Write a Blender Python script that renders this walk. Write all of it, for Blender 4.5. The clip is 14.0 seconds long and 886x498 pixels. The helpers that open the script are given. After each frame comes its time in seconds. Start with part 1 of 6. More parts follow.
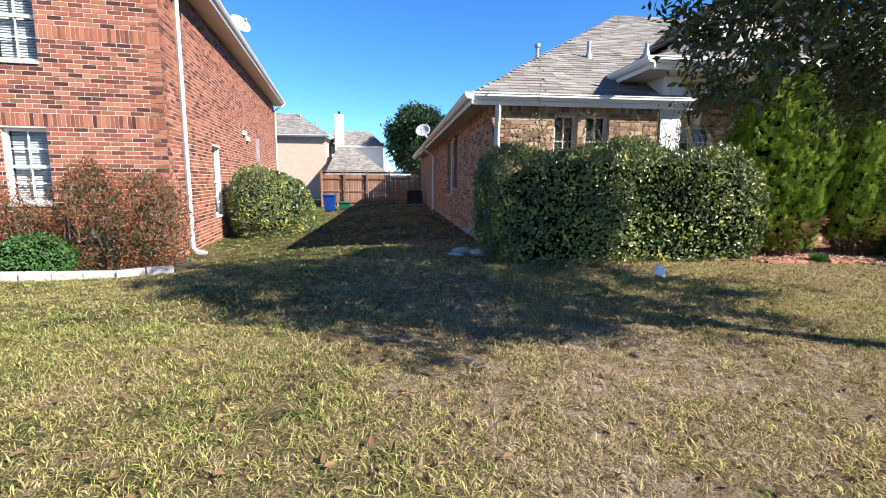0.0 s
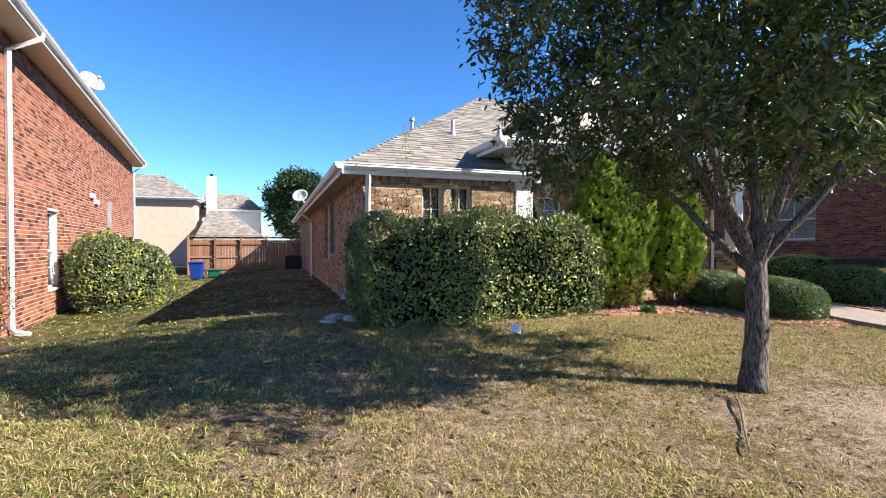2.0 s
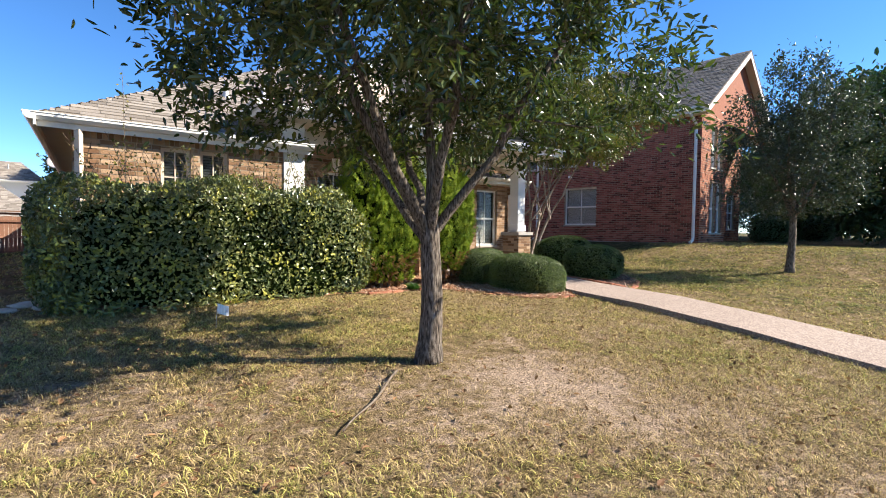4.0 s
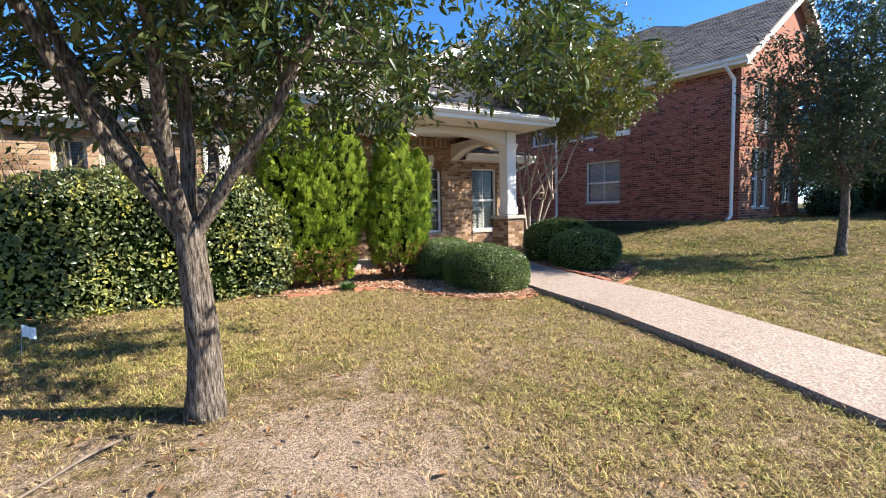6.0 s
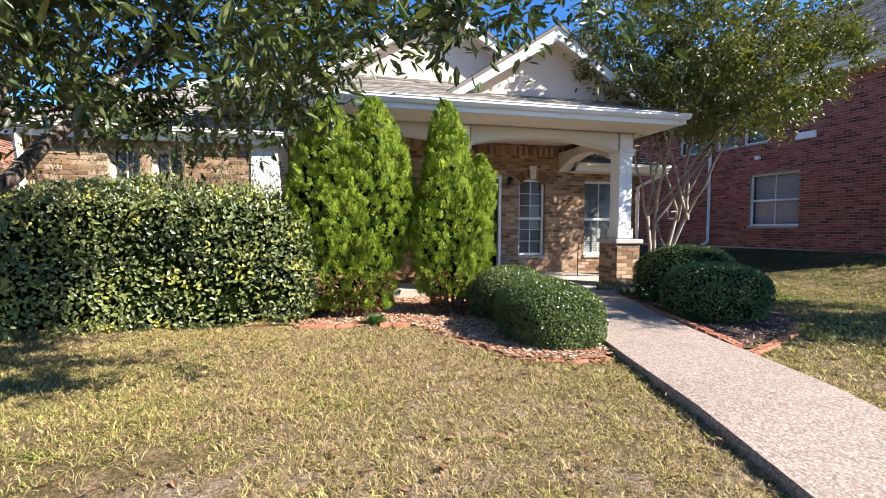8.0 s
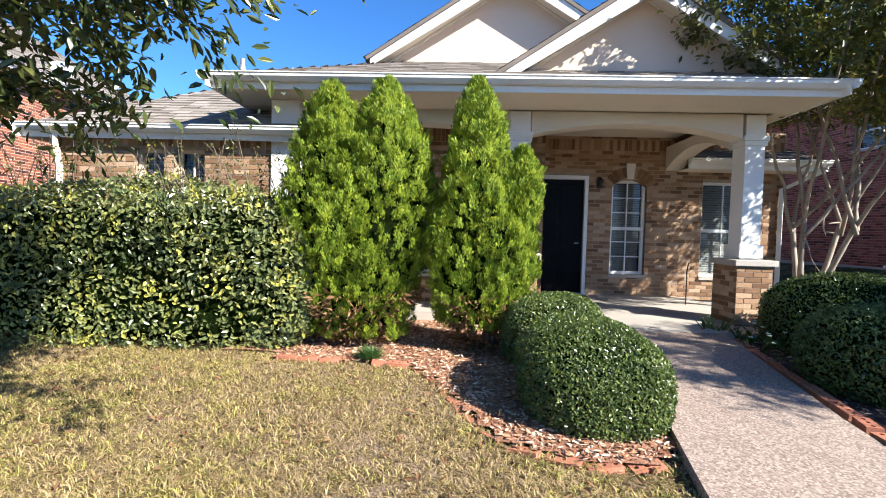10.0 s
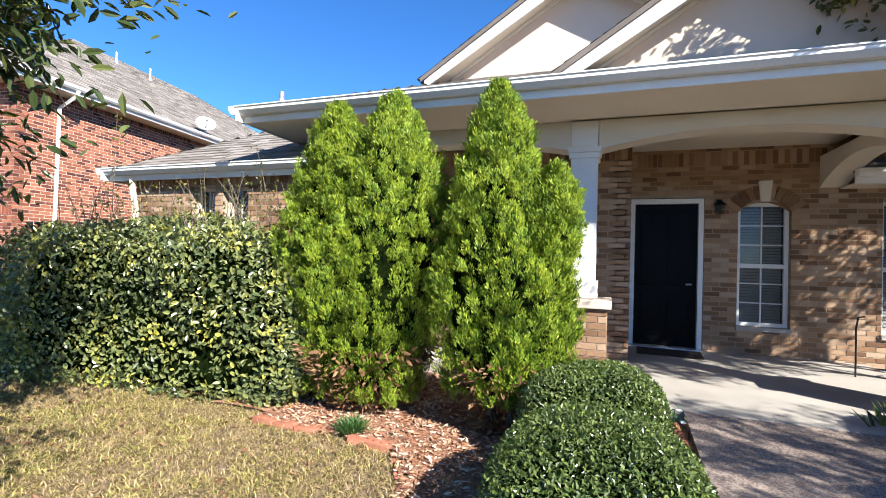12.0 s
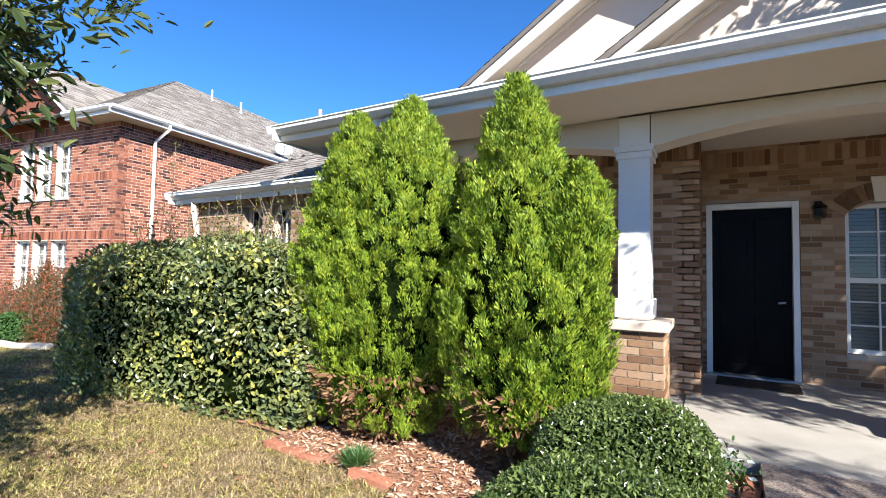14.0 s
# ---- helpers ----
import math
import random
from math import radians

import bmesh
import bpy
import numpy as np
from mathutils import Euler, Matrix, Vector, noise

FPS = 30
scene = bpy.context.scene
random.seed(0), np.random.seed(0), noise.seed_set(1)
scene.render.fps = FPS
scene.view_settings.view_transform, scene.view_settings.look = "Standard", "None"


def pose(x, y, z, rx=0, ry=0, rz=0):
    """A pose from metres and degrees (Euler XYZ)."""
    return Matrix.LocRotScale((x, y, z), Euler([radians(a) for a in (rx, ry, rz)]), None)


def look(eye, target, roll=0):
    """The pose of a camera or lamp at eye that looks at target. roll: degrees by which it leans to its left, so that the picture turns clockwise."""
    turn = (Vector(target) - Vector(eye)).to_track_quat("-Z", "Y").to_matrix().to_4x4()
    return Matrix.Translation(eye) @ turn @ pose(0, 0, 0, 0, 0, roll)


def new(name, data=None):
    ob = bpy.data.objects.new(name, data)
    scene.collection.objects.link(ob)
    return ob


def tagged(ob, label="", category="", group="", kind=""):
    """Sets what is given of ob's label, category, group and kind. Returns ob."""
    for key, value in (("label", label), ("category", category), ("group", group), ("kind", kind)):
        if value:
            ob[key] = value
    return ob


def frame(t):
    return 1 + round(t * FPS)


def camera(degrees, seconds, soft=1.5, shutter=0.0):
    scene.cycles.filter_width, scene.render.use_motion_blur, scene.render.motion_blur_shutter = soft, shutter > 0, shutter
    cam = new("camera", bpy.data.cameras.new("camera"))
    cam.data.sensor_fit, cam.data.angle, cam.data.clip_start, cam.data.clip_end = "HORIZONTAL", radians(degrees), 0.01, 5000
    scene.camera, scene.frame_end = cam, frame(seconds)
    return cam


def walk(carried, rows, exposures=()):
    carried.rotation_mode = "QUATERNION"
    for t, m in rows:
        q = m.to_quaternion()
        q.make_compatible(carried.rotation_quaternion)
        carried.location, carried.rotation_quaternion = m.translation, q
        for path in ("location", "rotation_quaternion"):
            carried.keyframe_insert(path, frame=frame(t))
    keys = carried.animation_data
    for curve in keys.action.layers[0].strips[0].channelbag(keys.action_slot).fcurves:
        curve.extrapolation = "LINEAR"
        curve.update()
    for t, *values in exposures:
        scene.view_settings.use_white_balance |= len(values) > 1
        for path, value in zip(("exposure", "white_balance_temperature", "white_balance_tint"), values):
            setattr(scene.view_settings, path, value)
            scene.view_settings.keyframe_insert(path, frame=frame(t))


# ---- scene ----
cam = camera(86.8, 14.0, soft=1.0)
PATH = [
    (0, (-0.104, -0.049, 1.408), (0.106, 1.919, 1.119), 0.4),
    (0.5, (-0.083, -0.102, 1.45), (0.177, 1.868, 1.226), 0.0),
    (1, (-0.053, -0.137, 1.487), (0.311, 1.826, 1.358), -0.4),
    (1.5, (-0.003, -0.166, 1.481), (0.499, 1.769, 1.424), -0.4),
    (2, (0.095, -0.216, 1.454), (0.773, 1.665, 1.432), -0.2),
    (2.5, (0.237, -0.341, 1.43), (1.072, 1.476, 1.417), -1.4),
    (3, (0.583, -0.449, 1.373), (1.514, 1.321, 1.367), -1.6),
    (3.5, (1.063, -0.505, 1.343), (2.101, 1.205, 1.305), 0.0),
    (4, (1.672, -0.549, 1.31), (2.873, 1.048, 1.228), 0.6),
    (4.2, (1.889, -0.513, 1.278), (3.096, 1.078, 1.162), 0.1),
    (6.3, (4.063, -0.408, 1.4), (5.0, 1.352, 1.247), -1.1),
    (6.5, (4.243, -0.338, 1.394), (5.12, 1.454, 1.253), -0.9),
    (7, (4.755, -0.15, 1.418), (5.508, 1.7, 1.315), -0.3),
    (7.5, (5.175, 0.096, 1.421), (5.816, 1.989, 1.347), -0.4),
    (8, (5.56, 0.422, 1.447), (5.992, 2.373, 1.356), 0.4),
    (8.2, (5.734, 0.527, 1.445), (6.113, 2.487, 1.34), 0.2),
    (10.3, (6.977, 1.881, 1.548), (6.819, 3.874, 1.485), 2.0),
    (10.5, (7.086, 2.034, 1.56), (6.882, 4.023, 1.512), 2.1),
    (11, (7.429, 2.284, 1.562), (7.057, 4.249, 1.57), 1.2),
    (11.5, (7.669, 2.511, 1.628), (7.145, 4.442, 1.631), 1.8),
    (12, (7.787, 2.809, 1.662), (7.12, 4.694, 1.697), 1.7),
    (12.5, (7.929, 3.039, 1.673), (7.143, 4.877, 1.746), 2.0),
    (13, (8.001, 3.239, 1.668), (7.135, 5.039, 1.766), 2.6),
    (13.5, (8.072, 3.326, 1.666), (7.145, 5.095, 1.774), 2.1),
    (14, (8.138, 3.358, 1.671), (7.143, 5.091, 1.767), 1.2),
]
walk(cam, [(t, look(eye, target, roll)) for t, eye, target, roll in PATH],
     exposures=[(0.0, 1.66, 4850, 8), (2.0, 1.74, 5050, 8), (4.2, 1.72, 5350, 8), (6.3, 1.90, 5150, 8), (8.2, 1.88, 5050, 8), (10.5, 1.80, 5000, 8), (14.0, 1.72, 4850, 8)])

# world, sun
SUN_AZ, SUN_EL = radians(123.8), radians(34.5)   # azimuth clockwise from +y
SUN_DIR = Vector((math.sin(SUN_AZ) * math.cos(SUN_EL), math.cos(SUN_AZ) * math.cos(SUN_EL), math.sin(SUN_EL)))
world = bpy.data.worlds.new("world")
scene.world = world
world.use_nodes = True
sky = world.node_tree.nodes.new("ShaderNodeTexSky")
sky.sky_type, sky.sun_disc, sky.sun_elevation, sky.sun_rotation = "NISHITA", False, SUN_EL, SUN_AZ
sky.altitude, sky.air_density, sky.dust_density, sky.ozone_density = 2800, 0.9, 0.0, 0.85
deeper = world.node_tree.nodes.new("ShaderNodeHueSaturation")
deeper.inputs["Saturation"].default_value = 1.18
world.node_tree.links.new(sky.outputs[0], deeper.inputs["Color"])
world.node_tree.links.new(deeper.outputs[0], world.node_tree.nodes["Background"].inputs[0])
world.node_tree.nodes["Background"].inputs[1].default_value = 0.070
sun = new("sun", bpy.data.lights.new("sun", "SUN"))
sun.data.energy, sun.data.angle, sun.data.color = 5.0, radians(0.53), (1.0, 0.80, 0.55)
sun.matrix_basis = look(SUN_DIR * 60, (0, 0, 0))


# ---- node materials ----
def nodes_of(name):
    m = bpy.data.materials.new(name)
    m.use_nodes = True
    t = m.node_tree
    return m, t, t.nodes["Principled BSDF"]


def link(t, a, b):
    t.links.new(a, b)


def noise_node(t, scale, detail=4.0, rough=0.55, coord="Object", stretch=None):
    c = t.nodes.new("ShaderNodeTexCoord")
    n = t.nodes.new("ShaderNodeTexNoise")
    n.inputs["Scale"].default_value, n.inputs["Detail"].default_value, n.inputs["Roughness"].default_value = scale, detail, rough
    if stretch:
        mp = t.nodes.new("ShaderNodeMapping")
        mp.inputs["Scale"].default_value = stretch
        link(t, c.outputs[coord], mp.inputs[0])
        link(t, mp.outputs[0], n.inputs["Vector"])
    else:
        link(t, c.outputs[coord], n.inputs["Vector"])
    return n.outputs["Fac"]


def ramp(t, fac, stops):
    r = t.nodes.new("ShaderNodeValToRGB")
    e = r.color_ramp.elements
    while len(e) < len(stops):
        e.new(0.5)
    for i, (p, c) in enumerate(stops):
        e[i].position, e[i].color = p, (*c, 1)
    link(t, fac, r.inputs[0])
    return r.outputs[0]


def mixc(t, fac, a, b, mode="MIX"):
    m = t.nodes.new("ShaderNodeMix")
    m.data_type, m.blend_type = "RGBA", mode
    for src, i in ((fac, 0), (a, 6), (b, 7)):
        if hasattr(src, "is_linked"):
            link(t, src, m.inputs[i])
        else:
            m.inputs[i].default_value = src if i == 0 else (*src, 1)
    return m.outputs[2]


def bump(t, p, height, strength, dist):
    b = t.nodes.new("ShaderNodeBump")
    b.inputs["Strength"].default_value, b.inputs["Distance"].default_value = strength, dist
    link(t, height, b.inputs["Height"])
    link(t, b.outputs[0], p.inputs["Normal"])


def surface(name, stops, scale=6.0, rough=0.7, grain=60.0, grain_amount=0.25, bump_strength=0.3, bump_dist=0.004, metal=0.0, island=0.0, per_object=0.0, stretch=None, spec=0.3):
    """Two scales of variation, fine relief; island / per_object: how far single pieces differ."""
    m, t, p = nodes_of(name)
    fac = noise_node(t, scale, 5, stretch=stretch)
    if island or per_object:
        if per_object:
            g = t.nodes.new("ShaderNodeObjectInfo").outputs["Random"]
        else:
            g = t.nodes.new("ShaderNodeNewGeometry").outputs["Random Per Island"]
        a = t.nodes.new("ShaderNodeMath")
        a.operation = "MULTIPLY_ADD"
        link(t, g, a.inputs[0])
        a.inputs[1].default_value = island or per_object
        b = t.nodes.new("ShaderNodeMath")
        b.operation = "MULTIPLY_ADD"
        link(t, fac, b.inputs[0])
        b.inputs[1].default_value, b.inputs[2].default_value = 1 - (island or per_object), 0
        link(t, b.outputs[0], a.inputs[2])
        fac = a.outputs[0]
    col = ramp(t, fac, stops)
    g = noise_node(t, grain, 6, 0.65, stretch=stretch)
    col = mixc(t, grain_amount, col, ramp(t, g, [(0.3, (0.25, 0.25, 0.25)), (0.7, (1, 1, 1))]), "MULTIPLY")
    link(t, col, p.inputs["Base Color"])
    p.inputs["Roughness"].default_value, p.inputs["Metallic"].default_value = rough, metal
    p.inputs["Specular IOR Level"].default_value = spec
    bump(t, p, g, bump_strength, bump_dist)
    return m


def leaf_material(name, stops, rough=0.4, back=0.35, patch=1.2, spec=0.5, single=0.5):
    """Leaf: colour by single leaf and by clump, glossy, with light passing through."""
    m, t, p = nodes_of(name)
    g = t.nodes.new("ShaderNodeNewGeometry").outputs["Random Per Island"]
    n = noise_node(t, patch, 3)
    a = t.nodes.new("ShaderNodeMath")
    a.operation = "MULTIPLY_ADD"
    link(t, g, a.inputs[0])
    a.inputs[1].default_value = single
    b = t.nodes.new("ShaderNodeMath")
    b.operation = "MULTIPLY"
    link(t, n, b.inputs[0])
    b.inputs[1].default_value = 1.15 - single
    link(t, b.outputs[0], a.inputs[2])
    col = ramp(t, a.outputs[0], stops)
    link(t, col, p.inputs["Base Color"])
    p.inputs["Roughness"].default_value, p.inputs["Specular IOR Level"].default_value = rough, spec
    tr = t.nodes.new("ShaderNodeBsdfTranslucent")
    link(t, mixc(t, 1.0, col, (1.0, 1.25, 0.55), "MULTIPLY"), tr.inputs[0])
    mx = t.nodes.new("ShaderNodeMixShader")
    mx.inputs[0].default_value = back
    link(t, p.outputs[0], mx.inputs[1])
    link(t, tr.outputs[0], mx.inputs[2])
    link(t, mx.outputs[0], t.nodes["Material Output"].inputs[0])
    return m


RED_BRICK = [(0.15, (0.065, 0.022, 0.018)), (0.32, (0.19, 0.066, 0.037)), (0.6, (0.30, 0.108, 0.056)), (0.9, (0.38, 0.16, 0.088))]
TAN_BRICK = [(0.14, (0.15, 0.080, 0.042)), (0.4, (0.28, 0.165, 0.085)), (0.65, (0.39, 0.255, 0.15)), (0.92, (0.52, 0.375, 0.25))]
DARK_RED_BRICK = [(0.15, (0.10, 0.03, 0.025)), (0.4, (0.24, 0.075, 0.055)), (0.65, (0.32, 0.10, 0.075)), (0.9, (0.38, 0.15, 0.11))]
M = {}
for key, stops in (("red_brick", RED_BRICK), ("tan_brick", TAN_BRICK), ("dark_red_brick", DARK_RED_BRICK)):
    M[key] = surface(key, stops, 5, 0.85, 90, 0.35, 0.5, 0.004, island=0.75)
    M[key + "_piece"] = surface(key + "_piece", stops, 5, 0.85, 90, 0.35, 0.5, 0.004, per_object=0.75)
M["mortar"] = surface("mortar", [(0.3, (0.31, 0.24, 0.165)), (0.7, (0.41, 0.33, 0.24))], 4, 0.95, 120, 0.3)
M["red_mortar"] = surface("red_mortar", [(0.3, (0.52, 0.42, 0.33)), (0.7, (0.62, 0.52, 0.42))], 4, 0.95, 120, 0.3)
M["concrete"] = surface("concrete", [(0.25, (0.33, 0.30, 0.26)), (0.7, (0.46, 0.42, 0.37))], 1.5, 0.9, 140, 0.3, 0.3, 0.003)
M["foundation"] = surface("foundation", [(0.25, (0.36, 0.32, 0.28)), (0.7, (0.50, 0.46, 0.41))], 2.0, 0.9, 90, 0.3)
M["stucco"] = surface("stucco", [(0.2, (0.60, 0.49, 0.38)), (0.8, (0.68, 0.57, 0.46))], 0.9, 0.9, 160, 0.12, 0.35, 0.004)
M["trim"] = surface("trim", [(0.2, (0.74, 0.72, 0.68)), (0.8, (0.84, 0.83, 0.80))], 1.3, 0.55, 40, 0.10, 0.08, 0.002)
M["cream_trim"] = surface("cream_trim", [(0.2, (0.66, 0.60, 0.50)), (0.8, (0.76, 0.71, 0.62))], 1.1, 0.6, 60, 0.12, 0.1, 0.002)
M["gutter"] = surface("gutter", [(0.2, (0.70, 0.68, 0.64)), (0.8, (0.82, 0.81, 0.79))], 1.0, 0.4, 30, 0.15, 0.05, 0.002)
M["shingle"] = surface("shingle", [(0.15, (0.17, 0.145, 0.12)), (0.5, (0.27, 0.235, 0.20)), (0.9, (0.37, 0.33, 0.285))], 3, 0.95, 150, 0.4, 0.6, 0.004, island=0.65)
M["shingle_dark"] = surface("shingle_dark", [(0.15, (0.10, 0.085, 0.075)), (0.5, (0.17, 0.15, 0.13)), (0.9, (0.24, 0.21, 0.19))], 3, 0.95, 150, 0.4, 0.6, 0.004, island=0.65)
M["roof_deck"] = surface("roof_deck", [(0.3, (0.14, 0.12, 0.10)), (0.7, (0.20, 0.17, 0.15))], 3, 0.95, 100, 0.3)
M["dark_door"] = surface("dark_door", [(0.3, (0.005, 0.005, 0.006)), (0.7, (0.009, 0.009, 0.010))], 3, 0.3, 60, 0.1, 0.03, 0.001, spec=0.03)
M["blind"] = surface("blind", [(0.2, (0.32, 0.33, 0.31)), (0.8, (0.42, 0.43, 0.40))], 2, 0.6, 30, 0.1, 0.05)
M["white_blind"] = surface("white_blind", [(0.2, (0.62, 0.62, 0.60)), (0.8, (0.72, 0.72, 0.70))], 2, 0.6, 30, 0.1, 0.05)
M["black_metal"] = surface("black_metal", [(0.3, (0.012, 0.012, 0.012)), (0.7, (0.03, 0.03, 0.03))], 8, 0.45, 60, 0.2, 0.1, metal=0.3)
M["grey_metal"] = surface("grey_metal", [(0.3, (0.38, 0.38, 0.38)), (0.7, (0.5, 0.5, 0.5))], 5, 0.45, 60, 0.2, 0.1, metal=0.6)
M["dish_grey"] = surface("dish_grey", [(0.3, (0.40, 0.40, 0.41)), (0.7, (0.50, 0.50, 0.50))], 3, 0.5, 60, 0.1, 0.05)
M["fence_wood"] = surface("fence_wood", [(0.2, (0.17, 0.085, 0.05)), (0.6, (0.27, 0.145, 0.09)), (0.9, (0.36, 0.21, 0.135))], 2, 0.8, 40, 0.35, 0.3, per_object=0.5, stretch=(6, 6, 0.6))
M["raw_wood"] = surface("raw_wood", [(0.2, (0.36, 0.25, 0.15)), (0.8, (0.50, 0.38, 0.25))], 3, 0.8, 40, 0.3, 0.2)
M["bark"] = surface("bark", [(0.36, (0.035, 0.027, 0.020)), (0.5, (0.19, 0.15, 0.115)), (0.68, (0.42, 0.355, 0.285))], 24, 0.95, 60, 0.5, 1.0, 0.03, stretch=(3.0, 3.0, 0.55))
M["pale_bark"] = surface("pale_bark", [(0.3, (0.20, 0.16, 0.12)), (0.7, (0.42, 0.36, 0.29))], 6, 0.8, 40, 0.3, 0.3, 0.004, stretch=(2, 2, 0.4))
M["twig"] = surface("twig", [(0.3, (0.10, 0.075, 0.055)), (0.7, (0.20, 0.16, 0.12))], 20, 0.9, 60, 0.3, 0.3)


def glass_material():
    m, t, p = nodes_of("window_glass")
    p.inputs["Base Color"].default_value = (0.05, 0.06, 0.06, 1)
    p.inputs["Roughness"].default_value, p.inputs["Specular IOR Level"].default_value = 0.03, 0.8
    gl = t.nodes.new("ShaderNodeBsdfTransparent")
    mx = t.nodes.new("ShaderNodeMixShader")
    mx.inputs[0].default_value = 0.78
    link(t, p.outputs[0], mx.inputs[1])
    link(t, gl.outputs[0], mx.inputs[2])
    link(t, mx.outputs[0], t.nodes["Material Output"].inputs[0])
    return m


M["glass"] = glass_material()


# ---- mesh helpers ----
def thing(name, place, label, category, group="", kind="", turn=0.0):
    ob = new(name)
    ob.empty_display_size = 0.2
    ob.matrix_basis = pose(*place, 0, 0, turn)
    return tagged(ob, label, category, group, kind)


def hang(ob, parent, local=False):
    """Parent ob; its coordinates stay the world's unless local."""
    ob.parent = parent
    if parent.parent is None and not local and parent.type == "EMPTY":
        ob.matrix_parent_inverse = parent.matrix_basis.inverted()
    return ob


def raw(name, verts, faces, mat, smooth=False):
    me = bpy.data.meshes.new(name)
    me.from_pydata(verts, [], faces)
    me.materials.append(mat)
    if smooth:
        me.shade_smooth()
    me.update()
    return me


def part(name, data, mat, parent, label="", local=False, smooth=False, kind=""):
    """Links a bmesh, a (verts, faces) pair or a mesh as one object under a thing or part."""
    if isinstance(data, bmesh.types.BMesh):
        me = bpy.data.meshes.new(name)
        data.to_mesh(me)
        data.free()
        me.materials.append(mat)
        if smooth:
            me.shade_smooth()
    elif isinstance(data, tuple):
        me = raw(name, data[0], data[1], mat, smooth)
    else:
        me = data
    ob = new(name, me)
    if parent is not None:
        hang(ob, parent, local)
    return tagged(ob, label, kind=kind)


def bevelled(bm, width, segments=2):
    if width:
        bmesh.ops.bevel(bm, geom=bm.edges[:], offset=width, segments=segments, affect="EDGES", profile=0.6)
    return bm


def add_box(bm, x0, x1, y0, y1, z0, z1):
    m = Matrix.LocRotScale(((x0 + x1) / 2, (y0 + y1) / 2, (z0 + z1) / 2), None, (x1 - x0, y1 - y0, z1 - z0))
    return bmesh.ops.create_cube(bm, size=1, matrix=m)["verts"]


def box(x0, x1, y0, y1, z0, z1, bevel=0.0):
    bm = bmesh.new()
    add_box(bm, x0, x1, y0, y1, z0, z1)
    return bevelled(bm, bevel)


def prism(outline, depth_vec):
    """A flat outline (3D points, in order) pushed along depth_vec."""
    bm = bmesh.new()
    a = [bm.verts.new(p) for p in outline]
    b = [bm.verts.new(Vector(p) + Vector(depth_vec)) for p in outline]
    n = len(a)
    bm.faces.new(a)
    bm.faces.new(b[::-1])
    for i in range(n):
        bm.faces.new((a[(i + 1) % n], a[i], b[i], b[(i + 1) % n]))
    bmesh.ops.recalc_face_normals(bm, faces=bm.faces[:])
    return bm


def tube(points, radii, sides=8, cap=True):
    """A round bar along points; returns (verts, faces)."""
    verts, faces = [], []
    n = len(points)
    run = (Vector(points[-1]) - Vector(points[0])).normalized()
    ref = Vector((1, 0.13, 0)) if abs(run.z) > 0.6 else Vector((0.05, 0.02, 1))
    for i, p in enumerate(points):
        p = Vector(p)
        d = (Vector(points[min(i + 1, n - 1)]) - Vector(points[max(i - 1, 0)])).normalized()
        s = d.cross(ref).normalized()
        u = s.cross(d)
        r = float(radii[i] if isinstance(radii, (list, tuple)) else radii)
        for k in range(sides):
            a = 2 * math.pi * k / sides
            verts.append(tuple(p + r * (math.cos(a) * s + math.sin(a) * u)))
    for i in range(n - 1):
        for k in range(sides):
            k2 = (k + 1) % sides
            faces.append((i * sides + k, i * sides + k2, (i + 1) * sides + k2, (i + 1) * sides + k))
    if cap:
        faces.append(tuple(range(sides))[::-1])
        faces.append(tuple((n - 1) * sides + k for k in range(sides)))
    return verts, faces


def joined(pieces):
    verts, faces = [], []
    for v, f in pieces:
        o = len(verts)
        verts += v
        faces += [tuple(i + o for i in q) for q in f]
    return verts, faces


def array_mesh(name, verts, quads, mat, smooth=False):
    """A mesh from numpy arrays; quads: (n, 3 or 4) indices."""
    me = bpy.data.meshes.new(name)
    k = quads.shape[1]
    me.vertices.add(len(verts))
    me.vertices.foreach_set("co", np.ascontiguousarray(verts, np.float32).ravel())
    me.loops.add(quads.size)
    me.loops.foreach_set("vertex_index", np.ascontiguousarray(quads, np.int32).ravel())
    me.polygons.add(len(quads))
    me.polygons.foreach_set("loop_start", np.arange(0, quads.size, k, dtype=np.int32))
    me.materials.append(mat)
    me.update(calc_edges=True)
    me.validate()
    if smooth:
        me.shade_smooth()
    else:
        me.shade_flat()
    return me


# ---- ground ----
def ease(v, a, b):
    t = min(1.0, max(0.0, (v - a) / (b - a)))
    return t * t * (3 - 2 * t)


def ground_z(x, y):
    z = 0.02 + 0.18 * ease(y, -1.5, 2.8) + 0.08 * ease(y, 2.0, 6.0)
    z -= 0.42 * ease(-x, -1.2, 4.3) * ease(y, 2.0, 9.0)
    z += 0.02 * min(8.4, max(0.0, x - 9.3)) + 0.50 * ease(x, 13.0, 17.7)
    z -= 0.35 * ease(-y, 2.5, 9.0)
    return z + 0.012 * noise.noise((x * 0.9, y * 0.9, 0.0)) + 0.01 * noise.noise((x * 2.7, y * 2.7, 5.0))


